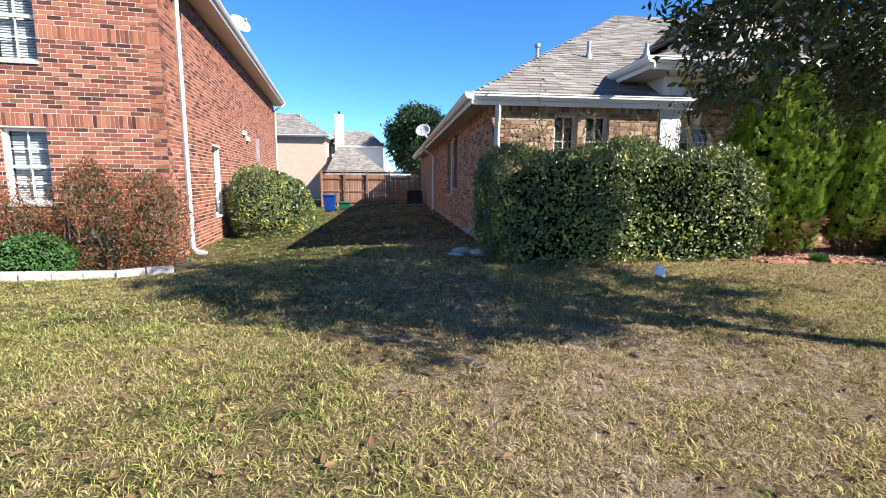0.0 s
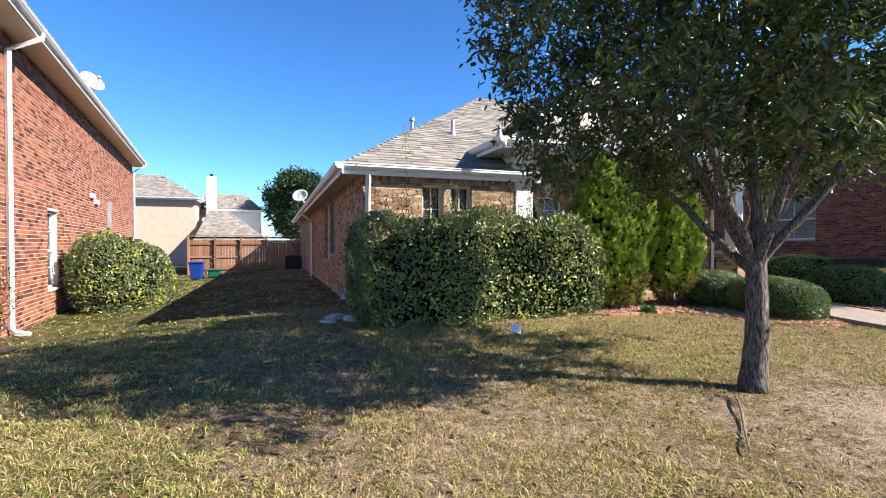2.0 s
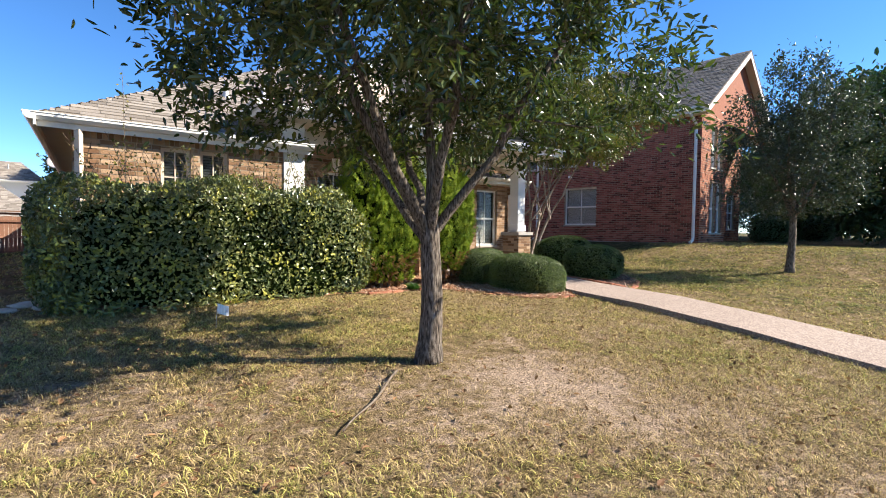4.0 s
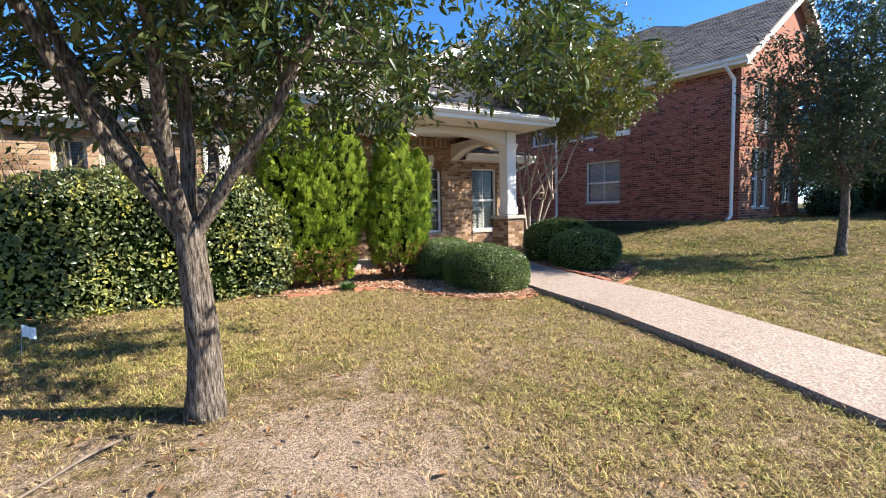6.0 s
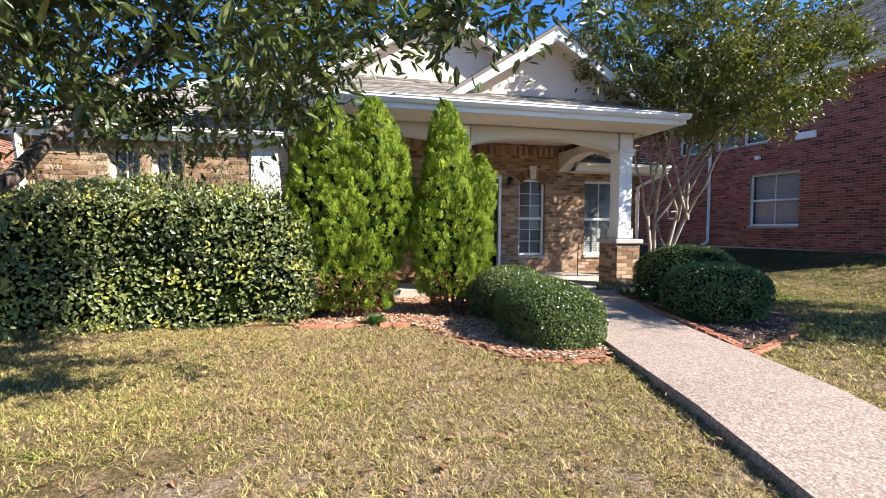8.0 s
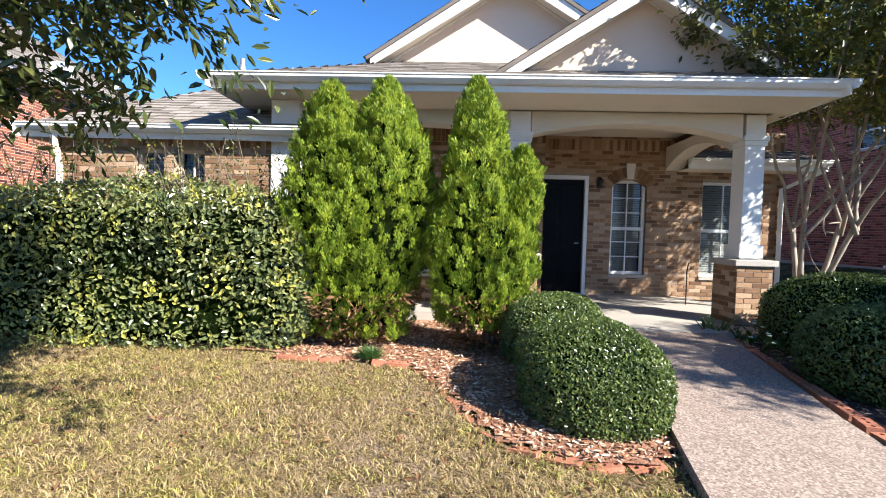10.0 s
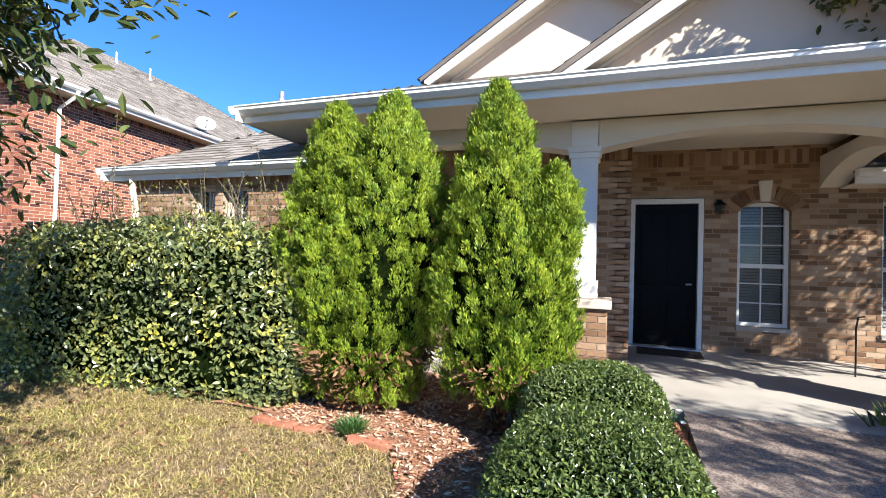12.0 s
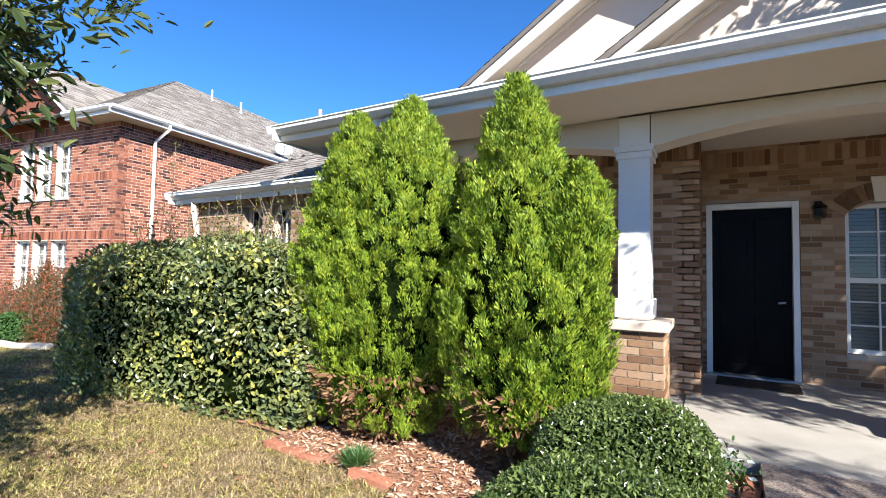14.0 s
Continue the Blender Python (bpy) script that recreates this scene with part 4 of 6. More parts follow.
def box_lists(w, d, h):
    v = [(-w / 2, -d / 2, 0), (w / 2, -d / 2, 0), (w / 2, d / 2, 0), (-w / 2, d / 2, 0), (-w / 2, -d / 2, h), (w / 2, -d / 2, h), (w / 2, d / 2, h), (-w / 2, d / 2, h)]
    return v, [(0, 1, 5, 4), (1, 2, 6, 5), (2, 3, 7, 6), (3, 0, 4, 7), (4, 5, 6, 7)]


fence()

# ---- planting helpers ----
GX, GY = np.arange(-14, 40.01, 0.3), np.arange(-8, 45.01, 0.3)
GRID = np.array([[ground_z(float(x), float(y)) for x in GX] for y in GY])


def gz(x, y):
    """Ground height for arrays."""
    fx, fy = np.clip((x - GX[0]) / 0.3, 0, len(GX) - 1.001), np.clip((y - GY[0]) / 0.3, 0, len(GY) - 1.001)
    i, j = fx.astype(int), fy.astype(int)
    a, b = fx - i, fy - j
    return GRID[j, i] * (1 - a) * (1 - b) + GRID[j, i + 1] * a * (1 - b) + GRID[j + 1, i] * (1 - a) * b + GRID[j + 1, i + 1] * a * b


def unit(v):
    return v / np.maximum(np.linalg.norm(v, axis=1, keepdims=True), 1e-9)


def leaf_mesh(name, pts, axis, normal, length, width, mat, fold=0.25, simple=False):
    """Oval folded leaves: six corners, two faces each; simple: four corners, one bent face."""
    axis = unit(axis)
    side = unit(np.cross(normal, axis))
    nor = np.cross(axis, side)
    L, W = length[:, None], width[:, None]
    f = fold * W
    if simple:
        v = np.stack([pts, pts + axis * L * 0.5 + side * W * 0.5 + nor * f, pts + axis * L, pts + axis * L * 0.5 - side * W * 0.5 + nor * f], 1).reshape(-1, 3)
        return array_mesh(name, v, np.arange(len(v)).reshape(-1, 4), mat)
    v = np.stack([pts, pts + axis * L * 0.35 + side * W * 0.5 + nor * f, pts + axis * L * 0.75 + side * W * 0.38 + nor * f,
                  pts + axis * L, pts + axis * L * 0.75 - side * W * 0.38 + nor * f, pts + axis * L * 0.35 - side * W * 0.5 + nor * f], 1).reshape(-1, 3)
    k = np.arange(len(pts))[:, None] * 6
    q = np.concatenate([k + np.array([[0, 1, 2, 3]]), k + np.array([[0, 3, 4, 5]])], 1).reshape(-1, 4)
    return array_mesh(name, v, q, mat)


def lumps(p, rng, n=14, amount=0.12, freq=2.2):
    """Smooth uneven offset for shell points."""
    s = np.zeros(len(p))
    for _ in range(n):
        d = rng.normal(size=3) * freq
        s += np.sin(p @ d + rng.uniform(0, 6.28)) / math.sqrt(n)
    return s * amount


def shell(rng, n, c, r, power, lo=-1.0):
    """Points and outward ways on a rounded-box / egg shell."""
    d = unit(rng.normal(size=(n * 2, 3)))
    d = d[d[:, 2] > lo][:n]
    k = (np.abs(d) ** power).sum(1) ** (-1 / power)
    p = d * k[:, None]
    nor = unit(np.sign(p) * np.abs(p) ** (power - 1) / np.array(r))
    return p * np.array(r) + np.array(c), nor


def shrub(name, label, centre, radii, count, leaf, mats, seed, power=2.6, depth=0.12, amount=0.06, foot=None, category="bush", droop=0.0, lo=-1.0, fold=0.25, freq=2.2, ratio=0.55, core=True):
    rng = np.random.default_rng(seed)
    z0 = ground_z(centre[0], centre[1]) if foot is None else foot
    ob = thing(name, (centre[0], centre[1], z0), label, category)
    p, n = shell(rng, count, centre, radii, power, lo)
    p = p + n * (lumps(p, rng, amount=amount, freq=freq) - np.abs(rng.normal(size=len(p))) * depth)[:, None]
    keep = p[:, 2] > z0 + 0.02
    p, n = p[keep], n[keep]
    ax = unit(np.cross(n, rng.normal(size=p.shape)) + n * rng.uniform(-0.1, 0.9, (len(p), 1)) + np.array([0, 0, 0.35 - droop]))
    nor = unit(n + np.array([0, 0, 0.5]) + rng.normal(size=p.shape) * 0.55)
    L = leaf * rng.uniform(0.6, 1.25, len(p))
    part("foliage", leaf_mesh("foliage", p, ax, nor, L, L * ratio, mats, fold, leaf < 0.035), mats, ob, kind="stuff")
    if not core:
        return ob
    # near-black core blocks the view through; shade among the leaves is its colour
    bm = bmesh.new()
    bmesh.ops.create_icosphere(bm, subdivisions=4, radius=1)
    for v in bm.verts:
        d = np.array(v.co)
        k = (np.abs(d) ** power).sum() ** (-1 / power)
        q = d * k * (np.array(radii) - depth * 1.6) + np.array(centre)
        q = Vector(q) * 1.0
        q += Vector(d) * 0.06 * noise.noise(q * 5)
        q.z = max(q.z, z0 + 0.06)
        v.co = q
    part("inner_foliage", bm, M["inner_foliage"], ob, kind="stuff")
    for i in range(7):
        a = rng.uniform(0, 6.28)
        x, y = centre[0] + math.cos(a) * radii[0] * 0.5, centre[1] + math.sin(a) * radii[1] * 0.5
        part("stem", tube([(x, y, z0 - 0.05), (x + 0.03, y, z0 + 0.15), (x + 0.06 * math.cos(a), y + 0.06 * math.sin(a), centre[2])], [0.018, 0.015, 0.01], 5), M["twig"], ob)
    return ob


# near-black green: paints the shade inside hedge, shrubs and evergreens
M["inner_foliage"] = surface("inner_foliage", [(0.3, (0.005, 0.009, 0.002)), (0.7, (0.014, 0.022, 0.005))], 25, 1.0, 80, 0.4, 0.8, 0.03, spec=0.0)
M["hedge_leaf"] = leaf_material("hedge_leaf", [(0.25, (0.026, 0.038, 0.015)), (0.48, (0.088, 0.110, 0.040)), (0.64, (0.18, 0.195, 0.062)), (0.76, (0.42, 0.39, 0.06)), (0.95, (0.54, 0.48, 0.09))], 0.30, 0.12, 3.2, 0.5, 0.20)
M["box_leaf"] = leaf_material("box_leaf", [(0.2, (0.030, 0.046, 0.010)), (0.6, (0.085, 0.115, 0.026)), (0.95, (0.24, 0.28, 0.07))], 0.30, 0.2, 2.5)
M["cedar_leaf"] = leaf_material("cedar_leaf", [(0.25, (0.026, 0.055, 0.004)), (0.5, (0.115, 0.175, 0.008)), (0.85, (0.33, 0.385, 0.018))], 0.55, 0.03, 9.0, 0.25, 0.35)
M["oak_leaf"] = leaf_material("oak_leaf", [(0.2, (0.022, 0.034, 0.012)), (0.6, (0.060, 0.082, 0.026)), (0.95, (0.17, 0.18, 0.05))], 0.27, 0.22, 1.0)
M["grey_oak_leaf"] = leaf_material("grey_oak_leaf", [(0.2, (0.016, 0.025, 0.015)), (0.6, (0.045, 0.06, 0.036)), (0.95, (0.11, 0.13, 0.08))], 0.36, 0.15, 1.0)
M["myrtle_leaf"] = leaf_material("myrtle_leaf", [(0.2, (0.042, 0.055, 0.010)), (0.6, (0.10, 0.105, 0.016)), (0.95, (0.25, 0.19, 0.03))], 0.45, 0.25, 0.8)
M["nandina_leaf"] = leaf_material("nandina_leaf", [(0.2, (0.022, 0.042, 0.013)), (0.50, (0.065, 0.080, 0.024)), (0.70, (0.26, 0.085, 0.035)), (0.95, (0.55, 0.12, 0.04))], 0.5, 0.3, 2.0)
M["far_leaf"] = leaf_material("far_leaf", [(0.2, (0.014, 0.030, 0.010)), (0.6, (0.03, 0.06, 0.018)), (0.95, (0.06, 0.095, 0.03))], 0.5, 0.2, 0.6)
M["fern_leaf"] = leaf_material("fern_leaf", [(0.2, (0.030, 0.070, 0.014)), (0.9, (0.10, 0.185, 0.034))], 0.5, 0.3, 3.0)


def tree(name, label, base, trunk_h, trunk_r, centre, radii, tips, per_tip, leaf, mat, bark, seed, limbs=6, ratio=0.42, spread=0.22, stems=1, floor_z=None, lean=(0, 0), shellness=0.5, droop=0.0, category="tree", splay=0.35, thick=0.5, extra=()):
    """Trunk(s), limbs and twigs grown towards tip points that fill the crown; leaves along every twig."""
    rng = np.random.default_rng(seed)
    ob = thing(name, base, label, category)
    base = np.array(base)
    c, r = np.array(centre), np.array(radii)
    nodes, rad = [], []
    wood = []
    bark_parts = []
    for s in range(stems):
        a0 = 2 * math.pi * s / max(stems, 1) + 0.4
        off = np.array([math.cos(a0), math.sin(a0), 0]) * (0.12 if stems > 1 else 0)
        top = base + np.array([lean[0], lean[1], trunk_h]) + off * (3.5 if stems > 1 else 0)
        pts, rr = [], []
        m = 14
        for i in range(m + 1):
            t = i / m
            flare = 1 + 0.30 * math.exp(-t * 9)
            w = np.array([math.sin(t * 5 + s) * 0.018, math.cos(t * 4 + s) * 0.018, 0])
            pts.append(tuple(base + off * 0.6 + (top - base - off * 0.6) * t + w - np.array([0, 0, 0.06 * (i == 0)])))
            rr.append(trunk_r * flare * (1 - 0.25 * t) * (1 + 0.03 * math.sin(i * 2.1)))
        bark_parts.append(tube(pts, rr, 16 if stems == 1 else 8))
        k = limbs if stems == 1 else 3
        for l in range(k):
            a = 2 * math.pi * l / k + rng.uniform(-0.3, 0.3) + s
            goal = c + np.array([math.cos(a) * r[0] * splay * 1.6, math.sin(a) * r[1] * splay * 1.6, r[2] * rng.uniform(-0.1, 0.75)])
            if stems == 1 and l == 0:
                goal = c + np.array([0.1, 0.0, r[2] * 0.75])
            start = np.array(pts[-1]) - np.array([0, 0, rng.uniform(0.0, 0.16) * trunk_h])
            lp, lr = [], []
            mid = start + (goal - start) * 0.45 + np.array([0, 0, -0.12 * np.linalg.norm(goal - start)]) * (-1 if l == 0 else 0.6)
            for i in range(10):
                t = i / 9
                q = start * (1 - t) ** 2 + 2 * mid * t * (1 - t) + goal * t * t + rng.normal(size=3) * 0.02 * (i > 0)
                lp.append(tuple(q))
                lr.append(trunk_r * thick * (1 - 0.82 * t) + 0.006)
                nodes.append(q)
                rad.append(lr[-1])
            wood.append((lp, lr))
    n_limbs = len(wood)
    d = unit(rng.normal(size=(tips * 2, 3)))
    s = rng.uniform(0, 1, len(d)) ** (1 / 3 * (1 - shellness) + 0.12)
    tp = c + d * s[:, None] * r * (1 + lumps(d, rng, amount=0.10, freq=3.0))[:, None]
    tp = tp[tp[:, 2] > (floor_z if floor_z is not None else -1e9)][:tips]
    if extra:
        e = np.array(extra)
        tp = np.concatenate([tp] + [e + rng.normal(size=e.shape) * 0.22 for _ in range(4)])
    order = np.argsort(np.linalg.norm(tp - c, axis=1))
    LP, LA, LN = [], [], []
    nd = np.array(nodes)
    nr = np.array(rad)
    for i in order:
        t = tp[i]
        dist = np.linalg.norm(nd - t, axis=1) + 0.6 * np.maximum(0, np.linalg.norm(nd - c, axis=1) - np.linalg.norm(t - c))
        j = int(np.argmin(dist))
        a = nd[j]
        mid = (a + t) / 2 + rng.normal(size=3) * 0.08 * np.linalg.norm(t - a) + np.array([0, 0, 0.08 * np.linalg.norm(t - a)])
        r0 = min(nr[j] * 0.75, 0.03)
        pts = [tuple(a), tuple(a * 0.25 + mid * 0.5 + t * 0.25), tuple(a * 0.0625 + mid * 0.375 + t * 0.5625), tuple(t)]
        wood.append((pts, [r0, r0 * 0.75 + 0.001, r0 * 0.5 + 0.001, 0.0025]))
        nd = np.vstack([nd, np.array(pts[1:3])])
        nr = np.append(nr, [r0 * 0.75, r0 * 0.5])
        u = rng.uniform(0.35, 1.05, per_tip)[:, None]
        p = a * (1 - u) ** 2 + 2 * mid * u * (1 - u) + t * u * u
        way = unit((t - a)[None])[0]
        p = p + rng.normal(size=p.shape) * spread * rng.uniform(0.2, 1.0, (per_tip, 1))
        LP.append(p)
        LA.append(rng.normal(size=p.shape) * 0.8 + way + np.array([0, 0, -droop]))
        LN.append(rng.normal(size=p.shape) * 0.7 + np.array([0, 0, 1.0]))
    part("trunk", joined(bark_parts), bark, ob, smooth=True)
    for a, b in wood[:n_limbs]:
        part("limb", tube(a, b, 8, False), bark, ob, smooth=True)
    part("twig_growth", joined([tube(a, b, 4, False) for a, b in wood[n_limbs:]]), bark, ob, smooth=True, kind="stuff")
    p, a, n = np.concatenate(LP), np.concatenate(LA), np.concatenate(LN)
    if floor_z is not None:
        k = p[:, 2] > floor_z - 0.15
        p, a, n = p[k], a[k], n[k]
    L = leaf * rng.uniform(0.6, 1.25, len(p))
    part("crown", leaf_mesh("crown", p, a, n, L, L * ratio, mat), mat, ob, kind="stuff")
    return ob


def cedar(label, centre, rx, ry, tips, seed, clumps, skirt=0.5, taper=0.62, pull=0.55):
    """Columnar evergreen: upright flame-shaped clumps of fine flat sprays over a near-black core that stands for inner
    shade, one or more pointed tops.
    """
    rng = np.random.default_rng(seed)
    z0 = ground_z(*centre)
    ob = thing("arborvitae", (centre[0], centre[1], z0), label, "evergreen shrub")
    prof_at = lambda h: np.maximum(np.minimum(1.0, 0.66 + 0.95 * h) * np.minimum(1.0, (np.maximum(1.0 - h, 0) / taper) ** 0.70), 0.02)
    P, N = [], []
    for tx, ty, tz, wr in tips:
        n = int(clumps * wr / sum(q[3] for q in tips))
        h = rng.uniform(0, 1, n) ** 0.92
        a = rng.uniform(0, 2 * math.pi, n)
        prof = prof_at(h)
        s = np.minimum(1.0, h / 0.8) ** 2
        cx, cy = centre[0] + (tx - centre[0]) * (1 - pull + pull * s), centre[1] + (ty - centre[1]) * (1 - pull + pull * s)
        out = np.stack([np.cos(a), np.sin(a), 0 * a], 1)
        body = np.stack([cx + out[:, 0] * prof * rx * wr, cy + out[:, 1] * prof * ry * wr, z0 + skirt + (tz - 0.10 - z0 - skirt) * h], 1)
        wav = np.clip(lumps(body * np.array([1, 1, 0.4]), rng, amount=0.055, freq=7.5), -0.09, 0.08) + rng.uniform(-0.12, 0.03, n)
        body += out * (wav * np.minimum(1.0, prof * 1.6))[:, None]
        P.append(body)
        N.append(out)
    c, out = np.concatenate(P), np.concatenate(N)
    m, per = len(c), 64
    up = np.array([0, 0, 1.0])
    axis = unit(up + out * rng.uniform(0.10, 0.55, (m, 1)) + rng.normal(size=(m, 3)) * 0.10)
    size = rng.uniform(0.08, 0.165, m)
    turn = rng.normal(size=m) * 0.7
    tang = np.cross(up, out)
    flat = unit(tang * np.cos(turn)[:, None] + out * np.sin(turn)[:, None])
    k = np.repeat(np.arange(m), per)
    u = rng.uniform(-1, 1, m * per)
    t = rng.uniform(0, 1, m * per)
    ax, fl, sz = axis[k], flat[k], size[k][:, None]
    thick = np.cross(ax, fl) * rng.normal(size=(m * per, 1)) * 0.012
    foot = c[k] + ax * sz * (t * 0.75)[:, None] + fl * (u * 0.32 * (1 - 0.75 * t))[:, None] * sz + thick
    way = unit(ax + fl * (u * 0.75)[:, None] + rng.normal(size=ax.shape) * 0.16)
    L = (size[k] * rng.uniform(0.18, 0.34, m * per))[:, None]
    w = unit(np.cross(way, np.cross(ax, fl) + rng.normal(size=ax.shape) * 0.35)) * rng.uniform(0.0030, 0.0052, (m * per, 1))
    v = np.stack([foot - w * 0.4, foot + way * L * 0.6 + w, foot + way * L, foot + way * L * 0.6 - w], 1).reshape(-1, 3)
    part("foliage", array_mesh("foliage", v, np.arange(len(v)).reshape(-1, 4), M["cedar_leaf"]), M["cedar_leaf"], ob, kind="stuff")
    # solid core under each top, coloured near black in place of inner shade
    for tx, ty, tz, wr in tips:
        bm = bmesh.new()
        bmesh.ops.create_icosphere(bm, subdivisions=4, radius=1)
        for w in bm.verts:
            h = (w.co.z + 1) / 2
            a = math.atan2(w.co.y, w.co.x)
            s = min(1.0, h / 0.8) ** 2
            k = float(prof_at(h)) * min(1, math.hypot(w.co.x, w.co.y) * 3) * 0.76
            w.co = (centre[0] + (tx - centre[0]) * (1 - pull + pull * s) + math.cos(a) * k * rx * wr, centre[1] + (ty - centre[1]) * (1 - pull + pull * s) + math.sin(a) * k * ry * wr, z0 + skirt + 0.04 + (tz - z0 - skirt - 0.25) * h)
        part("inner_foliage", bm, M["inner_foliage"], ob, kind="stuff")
    for i in range(5):
        a = i * 1.3
        part("stem", tube([(centre[0] + 0.1 * math.cos(a), centre[1] + 0.08 * math.sin(a), z0 - 0.05), (centre[0] + 0.2 * math.cos(a), centre[1] + 0.2 * math.sin(a), z0 + skirt + 0.35)], [0.03, 0.02], 7), M["twig"], ob)
    # browned dead sprigs low down
    n = 900
    a = rng.uniform(0, 6.28, n)
    h = rng.uniform(0.06, 0.62, n)
    k = 0.25 + 0.55 * np.minimum(1, h / 0.6)
    p = np.stack([centre[0] + np.cos(a) * rx * k, centre[1] + np.sin(a) * ry * k, z0 + h], 1)
    L = rng.uniform(0.05, 0.12, n)
    ax = np.stack([np.cos(a), np.sin(a), rng.uniform(-0.4, 0.8, n)], 1) + rng.normal(size=(n, 3)) * 0.3
    part("dead_foliage", leaf_mesh("dead_foliage", p, ax, rng.normal(size=(n, 3)), L, L * 0.3, M["dead_leaf"]), M["dead_leaf"], ob, "dry brown sprigs", kind="stuff")
    return ob


M["dead_leaf"] = leaf_material("dead_leaf", [(0.2, (0.10, 0.055, 0.03)), (0.6, (0.20, 0.11, 0.055)), (0.95, (0.34, 0.20, 0.10))], 0.7, 0.2, 2.0, 0.2)

# hedge in front of the wing
hedge = shrub("hedge", "dense glossy dark green hedge with yellow-green leaves", (3.32, 6.60, 0.98), (2.10, 0.70, 0.93), 46000, 0.057, M["hedge_leaf"], 11, 4.0, 0.14, 0.14, foot=0.2, category="hedge", freq=2.6)


def shoots(ob, spots, mat, leafiness, leaf, seed, thin=0.006):
    """Long unpruned shoots rising from the top."""
    rng = np.random.default_rng(seed)
    stems, P, A, N = [], [], [], []
    for x, y, z, h, lx, ly in spots:
        a, b = np.array([x, y, z - 0.15]), np.array([x + lx, y + ly, z + h])
        mid = (a + b) / 2 + np.array([-lx * 0.25, -ly * 0.25, h * 0.1])
        pts = [a * (1 - t) ** 2 + 2 * mid * t * (1 - t) + b * t * t for t in np.linspace(0, 1, 6)]
        stems.append(tube([tuple(q) for q in pts], [thin * (1 - 0.13 * i) for i in range(6)], 5, False))
        n = int(leafiness * h)
        t = rng.uniform(0.15, 1.0, n)[:, None]
        q = a * (1 - t) ** 2 + 2 * mid * t * (1 - t) + b * t * t
        P.append(q + rng.normal(size=q.shape) * 0.035)
        A.append(rng.normal(size=q.shape) + np.array([0, 0, 0.4]))
        N.append(rng.normal(size=q.shape) + np.array([0, 0, 0.6]))
    part("shoot_growth", joined(stems), M["twig"], ob, kind="stuff")
    p = np.concatenate(P)
    L = leaf * rng.uniform(0.5, 1.1, len(p))
    part("shoot_leaves", leaf_mesh("shoot_leaves", p, np.concatenate(A), np.concatenate(N), L, L * 0.5, mat), mat, ob, kind="stuff")


rng0 = random.Random(5)
shoots(hedge, [(rng0.uniform(1.6, 5.2), rng0.uniform(6.5, 7.1), 1.88, rng0.uniform(0.2, 0.62), rng0.uniform(-0.4, 0.4), rng0.uniform(-0.15, 0.1)) for _ in range(85)] + [(2.05, 6.85, 1.88, 1.45, -0.02, 0.03), (4.35, 6.95, 1.88, 0.95, -0.25, 0), (4.9, 6.8, 1.88, 0.9, 0.15, 0)], M["myrtle_leaf"], 26, 0.05, 8)

cedar("tall bright green arborvitae with twin pointed tops", (5.72, 6.56), 0.80, 0.60, [(5.40, 6.56, 3.06, 0.74), (5.98, 6.54, 3.10, 0.78)], 21, 5000, 0.12, 0.45, 0.6)
cedar("bright green cone-shaped arborvitae with bare brown base", (7.04, 6.50), 0.56, 0.50, [(6.92, 6.52, 3.10, 1.0), (7.40, 6.46, 2.40, 0.60)], 22, 4400, 0.26, 0.72)

shrub("boxwood", "clipped dark green rounded boxwood beside the path", (7.76, 5.10, 0.48), (0.50, 0.66, 0.38), 40000, 0.026, M["box_leaf"], 31, 2.8, 0.035, 0.03)
shrub("boxwood", "clipped dark green rounded boxwood beside the path", (7.67, 6.28, 0.58), (0.47, 0.55, 0.36), 30000, 0.026, M["box_leaf"], 32, 2.8, 0.035, 0.035)
shrub("boxwood", "low clipped green boxwood mound beside the path", (10.29, 5.55, 0.60), (0.61, 0.62, 0.43), 18000, 0.034, M["box_leaf"], 33, 2.5, 0.04, 0.035)
shrub("boxwood", "dark green boxwood mound beside the brick pier", (10.93, 6.85, 0.70), (0.78, 0.66, 0.50), 17000, 0.034, M["box_leaf"], 34, 2.5, 0.04, 0.04)
shrub("shrub", "large glossy green shrub against the red brick wall", (-3.42, 13.4, 0.72), (1.10, 1.05, 0.98), 17000, 0.072, M["hedge_leaf"], 35, 2.3, 0.16, 0.17, foot=-0.2)

oak = tree("oak_tree", "young live oak with dark small leaves and rough bark", (3.92, 2.61, ground_z(3.92, 2.61)), 1.16, 0.100, (3.95, 2.90, 3.58), (2.25, 2.25, 2.10), 940, 56, 0.088, M["oak_leaf"], M["bark"], 41, 7, floor_z=1.98, spread=0.15, shellness=0.3, splay=0.50, thick=0.38, ratio=0.34,
           extra=[(6.1, 1.7, 2.55), (5.8, 1.9, 2.8), (5.6, 1.5, 2.4), (5.3, 4.1, 2.75), (4.9, 4.25, 2.6), (4.6, 4.2, 2.3), (5.5, 3.9, 2.9), (6.4, 2.4, 3.0), (6.2, 2.9, 2.7), (6.5, 2.6, 2.65), (6.75, 3.0, 2.8), (6.3, 2.2, 2.5)])
tree("oak_tree", "small live oak with grey-green crown on the lawn", (14.4, 3.2, ground_z(14.4, 3.2)), 1.35, 0.085, (14.45, 3.2, 3.3), (1.65, 1.5, 1.95), 480, 50, 0.078, M["grey_oak_leaf"], M["bark"], 42, 6, floor_z=1.7, spread=0.15, shellness=0.2)
